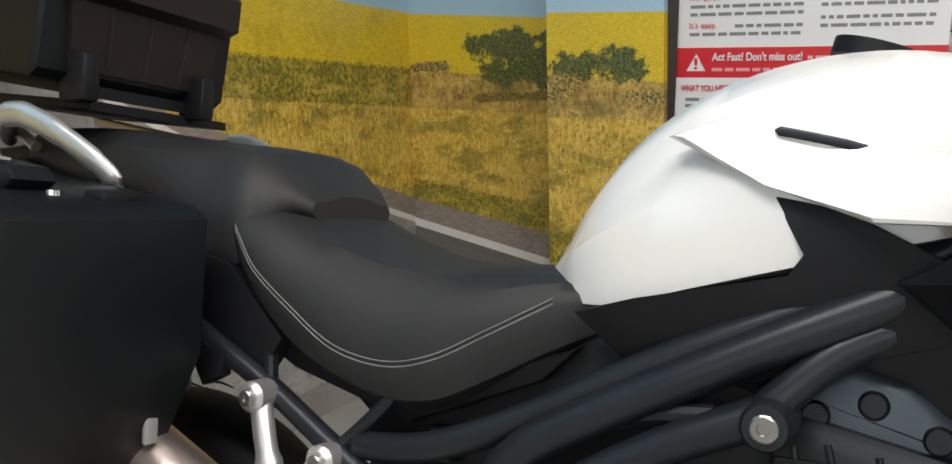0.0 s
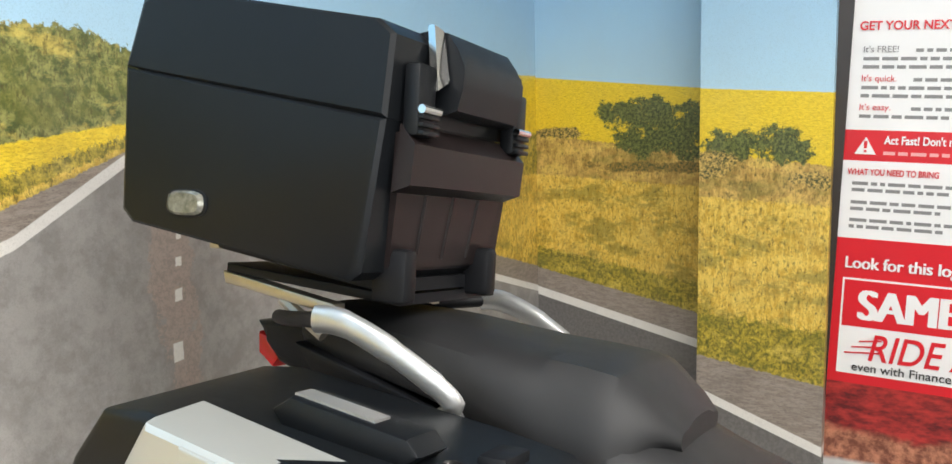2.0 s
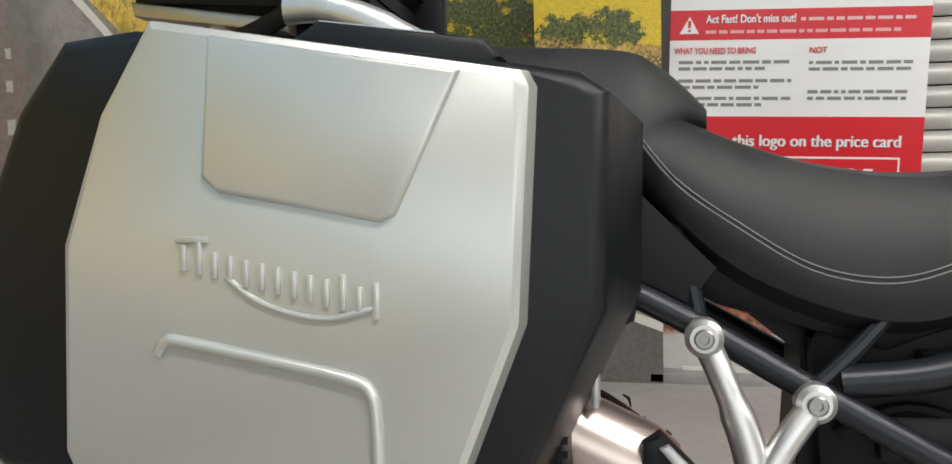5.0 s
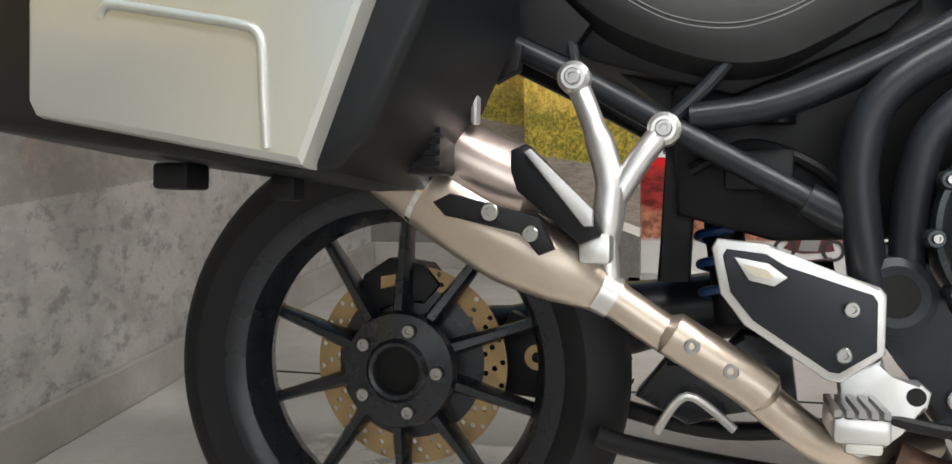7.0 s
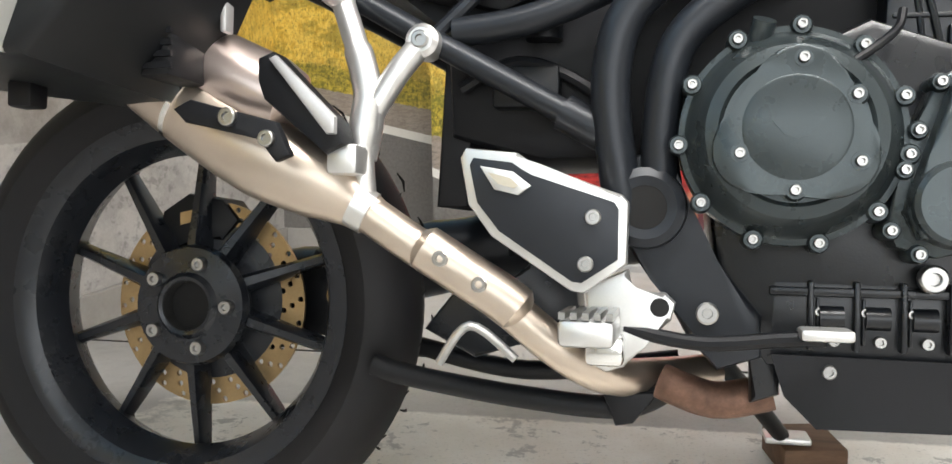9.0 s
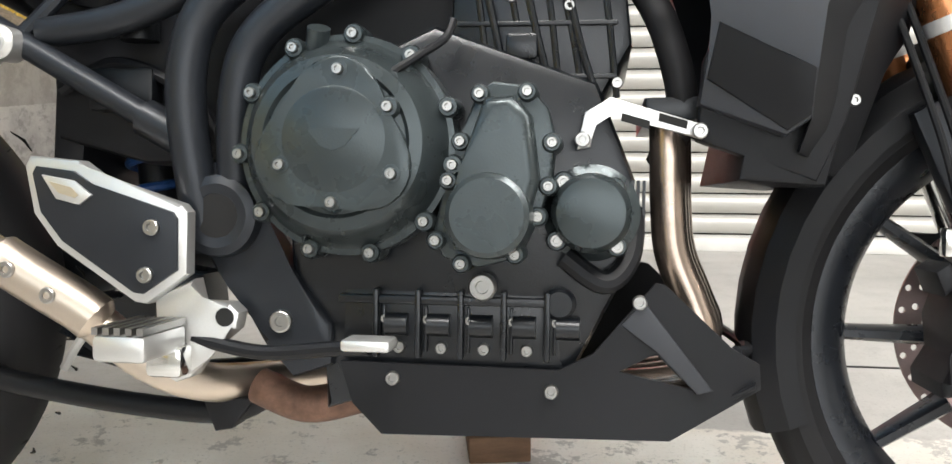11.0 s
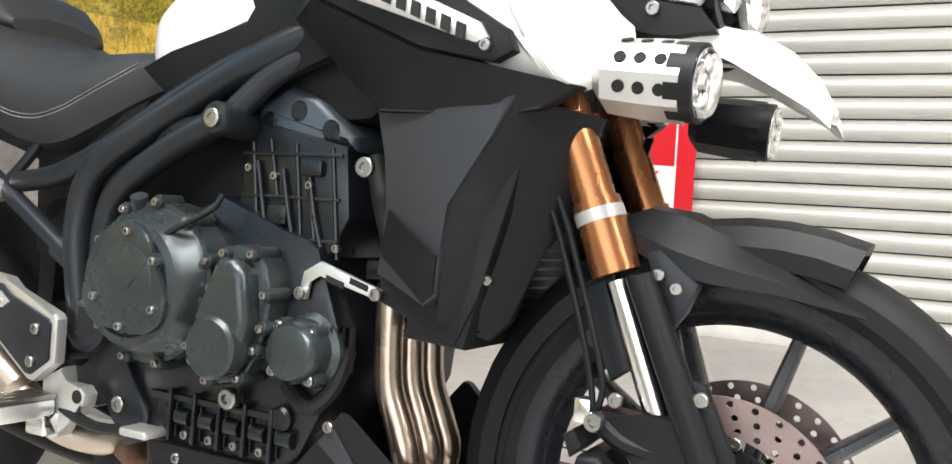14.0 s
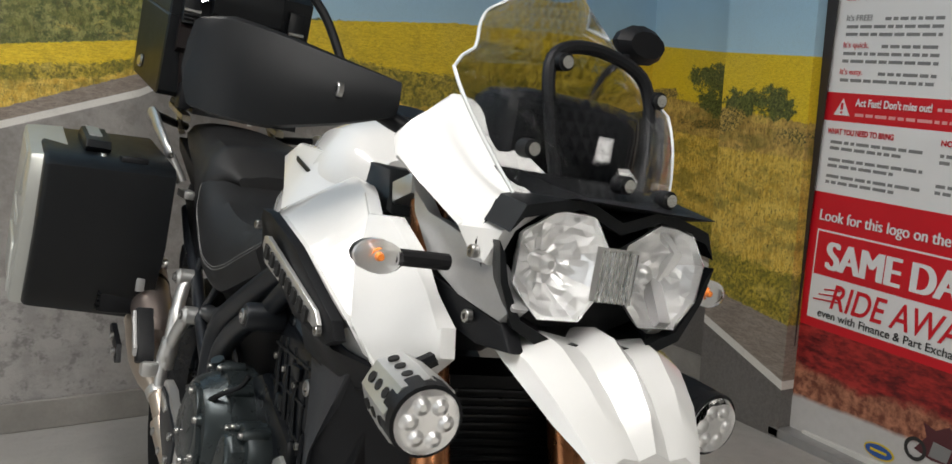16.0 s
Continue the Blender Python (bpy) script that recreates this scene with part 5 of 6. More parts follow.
for s in (-1, 1):
    part("grip", bent([(1.075, s * 0.38, 1.128), (1.085, s * 0.35, 1.131), (1.095, s * 0.29, 1.135)], 0.018, 14), M_RUBBER, bar)
    part("lever", bent([(1.15, s * 0.24, 1.13), (1.13, s * 0.32, 1.12), (1.105, s * 0.385, 1.115)], 0.007, 8), M_ALU, bar)
    gr = [[(1.085, s * 0.405, 1.080), (1.060, s * 0.415, 1.13), (1.075, s * 0.408, 1.195), (1.088, s * 0.398, 1.195), (1.078, s * 0.40, 1.13), (1.098, s * 0.392, 1.080)],
          [(1.135, s * 0.375, 1.072), (1.125, s * 0.385, 1.13), (1.125, s * 0.37, 1.205), (1.115, s * 0.36, 1.205), (1.11, s * 0.37, 1.13), (1.122, s * 0.36, 1.072)],
          [(1.165, s * 0.32, 1.068), (1.165, s * 0.325, 1.13), (1.15, s * 0.315, 1.195), (1.14, s * 0.305, 1.195), (1.15, s * 0.31, 1.13), (1.152, s * 0.31, 1.068)],
          [(1.19, s * 0.23, 1.090), (1.195, s * 0.23, 1.13), (1.185, s * 0.225, 1.175), (1.175, s * 0.22, 1.175), (1.18, s * 0.22, 1.13), (1.178, s * 0.22, 1.09)],
          [(1.205, s * 0.15, 1.115), (1.21, s * 0.15, 1.14), (1.205, s * 0.15, 1.160), (1.195, s * 0.15, 1.160), (1.195, s * 0.15, 1.14), (1.195, s * 0.15, 1.115)]]
    g2 = part("lever_guard", smoothed(loft(gr), 1, 1), M_CASE, bike, "large black plastic lever guard")
    if s < 0:
        bolt(1.19, -0.235, 1.135, 0.010, g2)
    ms = part("mirror_stem", bent([(1.12, s * 0.20, 1.15), (1.09, s * 0.24, 1.24), (1.07, s * 0.32, 1.31)], 0.0065, 8), M_BLACK, bike)
    if s > 0:
        part("mirror_head", smoothed(loft([[(1.05 + dx, 0.33 + w * math.cos(a), 1.32 + h * math.sin(a)) for a in (2 * math.pi * k / 12 for k in range(12))] for dx, w, h in ((0, 0.05, 0.03), (0.02, 0.058, 0.038), (0.045, 0.035, 0.02))])), M_BLACK, ms)

# seats


def cushion(name, rows, material, label, drop):
    """Rows of x, top height, edge height, low height, half width at the top."""
    rings = []
    for x, zt, ze, zl, hw in rows:
        half = [(0.0, zt), (hw * 0.45, zt - 0.002), (hw * 0.78, zt - 0.010), (hw * 0.96, zt * 0.72 + ze * 0.28 - 0.004), (hw * 1.06, zt * 0.3 + ze * 0.7), (hw * 1.09, ze), (hw * 1.07, (ze + zl) / 2), (hw * 1.02, zl), (hw * 0.75, zl - drop)]
        rings.append([(x, -y, z) for y, z in half[::-1]] + [(x, y, z) for y, z in half[1:]])
    fine = []
    for j in range(len(rings[0])):
        fine.append(spline([r[j] for r in rings], 5))
    return part(name, loft([[fine[j][i] for j in range(len(fine))] for i in range(len(fine[0]))]), material, bike, label)


SEAT = [(0.185, 0.935, 0.900, 0.875, 0.135), (0.200, 0.952, 0.905, 0.87, 0.146), (0.24, 0.944, 0.856, 0.825, 0.155), (0.30, 0.917, 0.812, 0.775, 0.158), (0.37, 0.893, 0.770, 0.742, 0.160), (0.44, 0.880, 0.757, 0.724, 0.156),
        (0.50, 0.878, 0.770, 0.728, 0.150), (0.56, 0.882, 0.802, 0.756, 0.138), (0.63, 0.884, 0.842, 0.795, 0.120), (0.70, 0.872, 0.855, 0.828, 0.100)]
seat = cushion("rider_seat", SEAT, M_SEAT, "black grained vinyl rider seat with grey stitching", 0.02)
for off in (0.0, 0.006):
    line = [(x, -hw * (1.083 if k else 1.08) - 0.0007, ze + 0.004 + off) for k, (x, zt, ze, zl, hw) in enumerate(SEAT[1:-1])]
    part("stitching", bent(line, 0.0008, 6, 6), M_PIPING, seat)
    part("stitching", bent([(x, -y, z) for x, y, z in line], 0.0008, 6, 6), M_PIPING, seat)
PILLION = [(-0.30, 1.040, 1.020, 1.010, 0.075), (-0.27, 1.055, 1.008, 0.99, 0.095), (-0.12, 1.052, 0.985, 0.965, 0.118), (-0.02, 1.042, 0.968, 0.945, 0.130), (0.07, 1.032, 0.945, 0.92, 0.138),
           (0.14, 1.027, 0.895, 0.868, 0.144), (0.190, 1.020, 0.890, 0.862, 0.146), (0.215, 1.008, 0.915, 0.885, 0.136), (0.245, 0.985, 0.945, 0.93, 0.112), (0.272, 0.958, 0.938, 0.928, 0.085)]
cushion("passenger_seat", PILLION, M_SEAT, "black grained vinyl passenger seat", 0.015)
part("seat_base", prism([(-0.28, 1.0), (0.1, 0.90), (0.30, 0.77), (0.45, 0.725), (0.66, 0.80), (0.62, 0.76), (0.45, 0.69), (0.28, 0.735), (0.05, 0.855), (-0.25, 0.965)], -0.125, 0.125, 0.004), M_BLACK, bike)
part("side_cover", plate([(0.05, -0.15, 0.90), (0.19, -0.158, 0.865), (0.28, -0.155, 0.775), (0.25, -0.15, 0.735), (0.12, -0.15, 0.80), (0.02, -0.15, 0.86)], 0.03), M_BLACK, bike)
part("seat_lock_tab", box(0.055, 0.135, -0.178, -0.15, 0.868, 0.888, 0.004), M_ALU, bike, "small silver latch tab under the seat")
# grab rails and rack
for s in (-1, 1):
    pts = [(-0.165, s * 0.225, 1.052), (-0.12, s * 0.226, 1.050), (-0.055, s * 0.224, 1.025), (0.005, s * 0.215, 0.990), (0.028, s * 0.205, 0.966), (0.012, s * 0.198, 0.952)]
    gr = part("grab_rail", bent(pts, [0.018] * 7 + [0.017] * 6 + [0.0155] * 6 + [0.014] * 6 + [0.012] * 6, 16, 6, flat_y=0.62), M_ALU, bike, "cast aluminium grab rail")
    part("rail_arm", bent([(-0.16, s * 0.225, 1.05), (-0.20, s * 0.19, 1.045), (-0.28, s * 0.14, 1.035), (-0.33, s * 0.10, 1.03)], 0.011, 12), M_BLACK, gr)
    part("rail_post", tube([(0.018, s * 0.20, 0.962), (0.03, s * 0.165, 0.90)], 0.013, 12), M_ALU, gr)
rack = part("luggage_rack", prism([(-0.40, 1.092), (-0.10, 1.068), (-0.10, 1.082), (-0.40, 1.106)], -0.14, 0.14, 0.004), M_BLACK, bike, "black rack plate on tan aluminium rails")
for y in (-0.13, 0.13):
    part("rack_rail", prism([(-0.405, 1.094), (-0.20, 1.062), (-0.20, 1.046), (-0.40, 1.076)], y - 0.012, y + 0.012, 0.003), M_TAN, rack)
    part("rack_strut", tube([(-0.30, y, 1.06), (-0.225, y, 1.015)], 0.009, 8), M_TAN, rack)
tail = part("tail_unit", prism([(-0.39, 1.018), (-0.28, 1.028), (-0.12, 1.0), (0.02, 0.94), (0.0, 0.90), (-0.20, 0.935), (-0.30, 0.945), (-0.345, 0.96), (-0.365, 0.99)], -0.085, 0.085, 0.012, 3), M_BLACK, bike)
part("tail_light", prism([(-0.392, 1.000), (-0.375, 0.995), (-0.350, 0.962), (-0.362, 0.948), (-0.390, 0.968)], -0.075, 0.075, 0.006), M_RED, tail, "red tail light")

# fuel tank
TANK = [(0.598, 0.890, 0.868, 0.055, 0.05), (0.620, 0.925, 0.852, 0.085, 0.07), (0.650, 0.985, 0.846, 0.118, 0.08), (0.70, 1.040, 0.848, 0.142, 0.10), (0.78, 1.090, 0.870, 0.158, 0.125), (0.87, 1.118, 0.895, 0.168, 0.140), (0.96, 1.124, 0.92, 0.170, 0.150), (1.04, 1.110, 0.94, 0.158, 0.145), (1.10, 1.075, 0.95, 0.135, 0.12)]
rings = []
for x, zt, zl, hw, tw in TANK:
    h = zt - zl
    half = [(0, zt), (tw * 0.55, zt - 0.008), (tw * 0.88, zt - 0.035 * min(1, h / 0.2)), (tw * 1.02, zt - 0.35 * h), (hw * 0.98, zt - 0.55 * h), (hw, zt - 0.75 * h), (hw * 0.97, zl + 0.02 * h), (hw * 0.85, zl)]
    rings.append([(x, -y, z) for y, z in half[::-1]] + [(x, y, z) for y, z in half[1:]])
fine = [spline([r[j] for r in rings], 4) for j in range(len(rings[0]))]
tank = part("fuel_tank", loft([[fine[j][i] for j in range(len(fine))] for i in range(len(fine[0]))]), M_WHITE, bike, "glossy white fuel tank")
part("filler_cap", tube([(0.93, 0, 1.118), (0.935, 0, 1.136)], 0.045, 32), M_BLACK, tank)
part("tank_script", bent([(0.86, -0.1665, 1.03), (0.90, -0.168, 1.022), (0.94, -0.168, 1.012), (0.98, -0.167, 0.995)], [0.001] + [0.0045] * 17 + [0.001], 6, 6, flat_y=0.25), M_FRAME, tank, "grey script mark")


def panel(name, pts, material, parent, label="", thick=0.012, bevel=0.003, both=True):
    """A fairing panel on the near side, and its mirror image on the far one."""
    a = part(name, plate(pts, thick, bevel), material, parent, label)
    if both:
        part(name, plate([(x, -y, z) for x, y, z in pts[::-1]], thick, bevel), material, parent, label)
    return a


# knee panel, shrouds, badges
panel("knee_panel", [(0.66, -0.150, 0.842), (0.73, -0.160, 0.862), (0.88, -0.172, 0.892), (0.895, -0.172, 0.915), (0.86, -0.166, 0.97), (0.93, -0.18, 0.955), (1.04, -0.20, 0.90), (1.10, -0.19, 0.83), (1.02, -0.17, 0.85), (0.86, -0.155, 0.79), (0.74, -0.14, 0.775)], M_BLACK, bike)
panel("tank_shroud", [(0.755, -0.155, 1.026), (0.855, -0.178, 0.978), (0.95, -0.205, 0.945), (1.03, -0.245, 0.945), (1.10, -0.258, 0.955), (1.20, -0.25, 0.925), (1.305, -0.225, 0.860), (1.330, -0.205, 0.82), (1.325, -0.19, 0.85), (1.275, -0.19, 0.93), (1.235, -0.185, 0.985), (1.16, -0.165, 1.01), (1.06, -0.135, 1.022), (0.95, -0.155, 1.05), (0.84, -0.16, 1.055)], M_WHITE, bike, "glossy white tank shroud", 0.02, 0.006)
panel("side_fairing", [(1.240, -0.190, 0.986), (1.285, -0.178, 0.990), (1.345, -0.170, 0.955), (1.375, -0.160, 0.912), (1.412, -0.150, 0.880), (1.418, -0.148, 0.845), (1.392, -0.158, 0.815), (1.364, -0.175, 0.802), (1.345, -0.20, 0.812), (1.315, -0.225, 0.858), (1.275, -0.215, 0.92)], M_WHITE, bike, "glossy white side fairing", 0.02, 0.006)
panel("fairing_wing", [(1.318, -0.215, 0.856), (1.350, -0.20, 0.815), (1.364, -0.178, 0.803), (1.335, -0.185, 0.806), (1.285, -0.205, 0.816), (1.262, -0.225, 0.832)], M_WHITE, bike, "", 0.012, 0.003)
bd = panel("badge_plate", [(1.030, -0.262, 0.945), (1.048, -0.268, 0.957), (1.094, -0.272, 0.957), (1.195, -0.266, 0.928), (1.308, -0.243, 0.857), (1.316, -0.238, 0.834), (1.292, -0.240, 0.822), (1.205, -0.255, 0.838), (1.040, -0.258, 0.908)], M_BLACK, bike, "black badge plate with a silver inlay", 0.016, 0.004)
inl = panel("badge_inlay", [(1.108, -0.2775, 0.912), (1.116, -0.2795, 0.926), (1.130, -0.2795, 0.928), (1.280, -0.2545, 0.862), (1.290, -0.2515, 0.846), (1.275, -0.2520, 0.840), (1.125, -0.2765, 0.890)], M_ALU, bike, "silver inlay with dark lettering bars", 0.006, 0.0015, False)
for k in range(8):
    x, y, z = 1.131 + 0.0178 * k, -0.2800 + 0.00285 * k, 0.9075 - 0.0078 * k
    part("lettering_bar", plate([(x, y - 0.0012, z + 0.010), (x + 0.0095, y + 0.0004, z + 0.006), (x + 0.0085, y + 0.0004, z - 0.011), (x - 0.001, y - 0.0012, z - 0.007)], 0.004, 0), M_HOLE, inl, smooth=False)
bolt(1.053, -0.269, 0.933, 0.0065, bd)
bolt(1.286, -0.247, 0.838, 0.0065, bd)
panel("lower_shroud", [(1.030, -0.225, 0.93), (1.045, -0.25, 0.90), (1.20, -0.245, 0.835), (1.295, -0.232, 0.818), (1.372, -0.175, 0.806), (1.330, -0.19, 0.778), (1.285, -0.205, 0.768), (1.122, -0.20, 0.772), (1.06, -0.19, 0.82), (0.97, -0.185, 0.895)], M_BLACK, bike, "matt black lower shroud", 0.02, 0.004)
panel("radiator_cowl", [(1.100, -0.182, 0.80), (1.20, -0.205, 0.800), (1.308, -0.208, 0.792), (1.282, -0.212, 0.744), (1.228, -0.212, 0.667), (1.226, -0.212, 0.606), (1.223, -0.208, 0.559), (1.202, -0.197, 0.543), (1.120, -0.178, 0.575), (1.128, -0.180, 0.62), (1.135, -0.182, 0.661), (1.128, -0.180, 0.72)], M_COWL, bike, "charcoal faceted radiator cowl", 0.025, 0.005)
panel("cowl_facet", [(1.127, -0.184, 0.600), (1.138, -0.189, 0.655), (1.197, -0.2125, 0.619), (1.224, -0.2165, 0.606), (1.221, -0.2125, 0.562), (1.201, -0.2005, 0.548)], M_BLACK, bike, "", 0.006, 0.002)
panel("radiator_side", [(1.306, -0.204, 0.790), (1.375, -0.105, 0.78), (1.338, -0.105, 0.65), (1.312, -0.115, 0.615), (1.283, -0.125, 0.53), (1.260, -0.135, 0.505), (1.215, -0.187, 0.528), (1.224, -0.203, 0.562), (1.227, -0.207, 0.667)], M_BLACK, bike, "", 0.008, 0.002)
rad = part("radiator", prism([(1.16, 0.50), (1.245, 0.495), (1.32, 0.80), (1.22, 0.80)], -0.172, 0.172, 0.006), M_BLACK, bike, "black radiator with fine fins")
for k in range(22):
    z = 0.515 + 0.0125 * k
    x = 1.245 + (z - 0.495) * 0.246
    part("radiator_fin", box(x - 0.002, x + 0.003, -0.15, 0.15, z, z + 0.003), M_ENGINE2, rad)
part("radiator_shroud", plate([(1.235, -0.176, 0.50), (1.262, -0.176, 0.56), (1.31, -0.17, 0.75), (1.33, -0.165, 0.80), (1.20, -0.176, 0.79), (1.125, -0.172, 0.62), (1.12, -0.168, 0.54)], 0.02, 0.004), M_BLACK, bike)
bolt(1.270, -0.166, 0.580, 0.006, rad)
bolt(1.087, -0.168, 0.706, 0.013, fr)
part("coolant_hose", bent([(1.06, -0.10, 0.72), (1.09, -0.12, 0.66), (1.11, -0.11, 0.58), (1.09, -0.08, 0.52)], 0.017, 12), M_RUBBER, bike)
part("airbox", prism([(0.75, 0.80), (1.0, 0.86), (1.16, 0.96), (1.20, 0.86), (1.06, 0.77), (0.90, 0.76)], -0.13, 0.13, 0.01), M_BLACK, bike)
part("tank_vent", plate([(1.045, -0.135, 1.005), (1.075, -0.13, 1.05), (1.13, -0.115, 1.045), (1.165, -0.13, 1.01), (1.20, -0.14, 0.985), (1.13, -0.145, 0.985)], 0.05, 0.006), M_CASE, bike, "dark side pod beside the tank")

# nose: side panels, headlamps, screen, beak
panel("nose_side", [(1.272, -0.150, 1.040), (1.32, -0.145, 1.00), (1.42, -0.135, 0.990), (1.462, -0.125, 0.965), (1.500, -0.115, 0.925), (1.478, -0.118, 0.905), (1.40, -0.13, 0.918), (1.345, -0.145, 0.945), (1.29, -0.150, 1.0)], M_RAIL, bike, "silver grey nose side panel", 0.02, 0.004)
ns = panel("nose_bracket", [(1.33, -0.135, 0.935), (1.40, -0.128, 0.918), (1.48, -0.115, 0.905), (1.50, -0.11, 0.875), (1.44, -0.12, 0.870), (1.36, -0.13, 0.885)], M_BLACK, bike, "", 0.02, 0.004)
bolt(1.364, -0.137, 0.904, 0.008, ns)
bolt(1.431, -0.128, 0.900, 0.008, ns)
hood = panel("cockpit_panel", [(1.262, -0.186, 1.090), (1.268, -0.165, 1.112), (1.290, -0.128, 1.155), (1.335, -0.110, 1.140), (1.400, -0.085, 1.092), (1.460, -0.063, 1.056), (1.480, -0.100, 1.035), (1.479, -0.135, 1.008), (1.455, -0.137, 0.964), (1.430, -0.139, 0.964), (1.414, -0.150, 1.005), (1.350, -0.172, 1.035), (1.290, -0.190, 1.062)], M_WHITE, bike, "glossy white cockpit side panel", 0.018, 0.006)
bolt(1.440, -0.141, 0.976, 0.008, hood, 0.006)
part("nose_core", prism([(1.30, 1.05), (1.40, 1.055), (1.418, 1.03), (1.424, 0.93), (1.41, 0.885), (1.36, 0.90), (1.28, 0.99)], -0.075, 0.075, 0.012), M_BLACK, bike)
hl = part("headlamp_unit", loft([[(x, s * w, 0.985 + (z - 0.985) * k) for s, w, z in ((-1, 0.168 * k, 0.990), (-1, 0.150 * k, 1.045), (-1, 0.06 * k, 1.062), (-1, 0.0, 1.035), (1, 0.06 * k, 1.062), (1, 0.150 * k, 1.045), (1, 0.168 * k, 0.990), (1, 0.13 * k, 0.915), (1, 0.06 * k, 0.885), (-1, 0.06 * k, 0.885), (-1, 0.13 * k, 0.915))] for x, k in ((1.43, 0.58), (1.465, 0.76), (1.482, 0.86), (1.490, 0.93))]), M_CASE, bike, "twin headlamp unit in a black surround")
for s in (-1, 1):
    cy, cz = s * 0.073, 0.978
    ang = [(0.068, 20), (0.071, 62), (0.066, 105), (0.070, 150), (0.066, 200), (0.064, 250), (0.068, 300), (0.064, 340)]
    ring = [(cy + r * math.cos(radians(a)) * 1.0, cz + r * math.sin(radians(a))) for r, a in ang]
    bm = bmesh.new()
    V = []
    cut = random.Random(11 + s)
    for q, (x, k) in enumerate(((1.549, 1.0), (1.538, 0.95), (1.527, 0.84), (1.517, 0.72), (1.508, 0.58), (1.500, 0.42), (1.495, 0.15))):
        row = []
        for j in range(32):
            f = j / 4.0
            a, b = ring[int(f) % 8], ring[(int(f) + 1) % 8]
            y, z = a[0] + (b[0] - a[0]) * (f % 1), a[1] + (b[1] - a[1]) * (f % 1)
            row.append(bm.verts.new((x + cut.uniform(-0.0035, 0.0035) * (0 < q), cy + (y - cy) * k, cz + (z - cz) * k)))
        V.append(row)
    for a, b in zip(V, V[1:]):
        for k in range(32):
            bm.faces.new((a[k], a[(k + 1) % 32], b[(k + 1) % 32], b[k]))
    bm.faces.new(V[-1])
    bmesh.ops.triangulate(bm, faces=bm.faces[:])
    rf = part("reflector", bm, M_REFLECT, hl, "faceted mirror reflector", False)
    part("bulb_shield", tube([(1.492, cy, cz), (1.518, cy, cz), (1.526, cy, cz)], [0.013, 0.012, 0.005], 16), M_REFLECT, rf)
    sh = loft([[(1.549, y, z) for y, z in ring], [(1.560, cy + (y - cy) * 0.78, cz + (z - cz) * 0.78) for y, z in ring], [(1.565, cy + (y - cy) * 0.35, cz + (z - cz) * 0.35) for y, z in ring]], True, False)
    sh.faces.new([v for v in sh.verts][-8:])
    bmesh.ops.recalc_face_normals(sh, faces=sh.faces[:])
    bmesh.ops.solidify(sh, geom=sh.faces[:], thickness=0.002)
    lens = part("lens", sh, M_GLASS, hl, "clear headlamp lens")
    lens.visible_shadow = False
part("brow", loft([[(x, y, z + dz) for y, z in ((-0.150, 1.012), (-0.134, 1.044), (-0.06, 1.062), (0, 1.040), (0.06, 1.062), (0.134, 1.044), (0.150, 1.012), (0.134, 1.030), (0.06, 1.048), (0, 1.026), (-0.06, 1.048), (-0.134, 1.030))] for x, dz in ((1.49, 0.004), (1.535, 0.0), (1.548, -0.002))]), M_CASE, hl)
part("chin", loft([[(x, y * k, 0.955 + (z - 0.955) * k) for y, z in ((-0.158, 1.0), (-0.148, 0.955), (-0.122, 0.905), (-0.06, 0.875), (0.06, 0.875), (0.122, 0.905), (0.148, 0.955), (0.158, 1.0), (0.148, 0.985), (0.138, 0.955), (0.114, 0.915), (0.06, 0.892), (-0.06, 0.892), (-0.114, 0.915), (-0.138, 0.955), (-0.148, 0.985))] for x, k in ((1.46, 0.80), (1.50, 0.90), (1.53, 0.98), (1.545, 1.0))]), M_CASE, hl)
hl.location = (-0.050, 0.014, -0.003)
part("lamp_bridge", plate([(1.548, -0.030, 1.008), (1.552, 0.030, 1.008), (1.552, 0.030, 0.945), (1.548, -0.030, 0.945)], 0.004, 0), M_REFLECT, hl)
for k in range(6):
    part("bridge_rib", box(1.552, 1.557, -0.024 + 0.009 * k, -0.020 + 0.009 * k, 0.945, 1.005), M_GLASS, hl)
# screen
rows = []
for u in range(17):
    t = u / 16
    z, x, hw = 1.048 + 0.27 * t, 1.535 - 0.185 * t - 0.02 * t * t, 0.114 + 0.060 * math.sin(t * 2.6) - 0.03 * t ** 3 - 0.04 * min(1.0, max(0.0, (t - 0.52) / 0.12))
    rows.append([(x - 0.075 * (v / 12) ** 2 * (1 - 0.15 * t), hw * v / 12, z + 0.012 * (1 - (v / 12) ** 2) * (1 - t) - 0.04 * t ** 4 * (v / 12) ** 2) for v in range(-12, 13)])
bm = bmesh.new()
V = [[bm.verts.new(p) for p in r] for r in rows]
for a, b in zip(V, V[1:]):
    for k in range(24):
        bm.faces.new((a[k], a[k + 1], b[k + 1], b[k]))
bmesh.ops.solidify(bm, geom=bm.faces[:], thickness=0.003)
screen = part("windscreen", bm, M_SMOKE, bike, "clear wind screen")
screen.visible_shadow = False
screen.location = (-0.014, 0.006, 0)
# Thin pale tube: the edge highlight of the clear sheet, put into colour.
part("screen_edge_glint", tube([Vector(r[0]) for r in rows] + [Vector(p) for p in rows[-1][1:-1]] + [Vector(r[-1]) for r in rows[::-1]], 0.0024, 6), M_EDGE, screen)
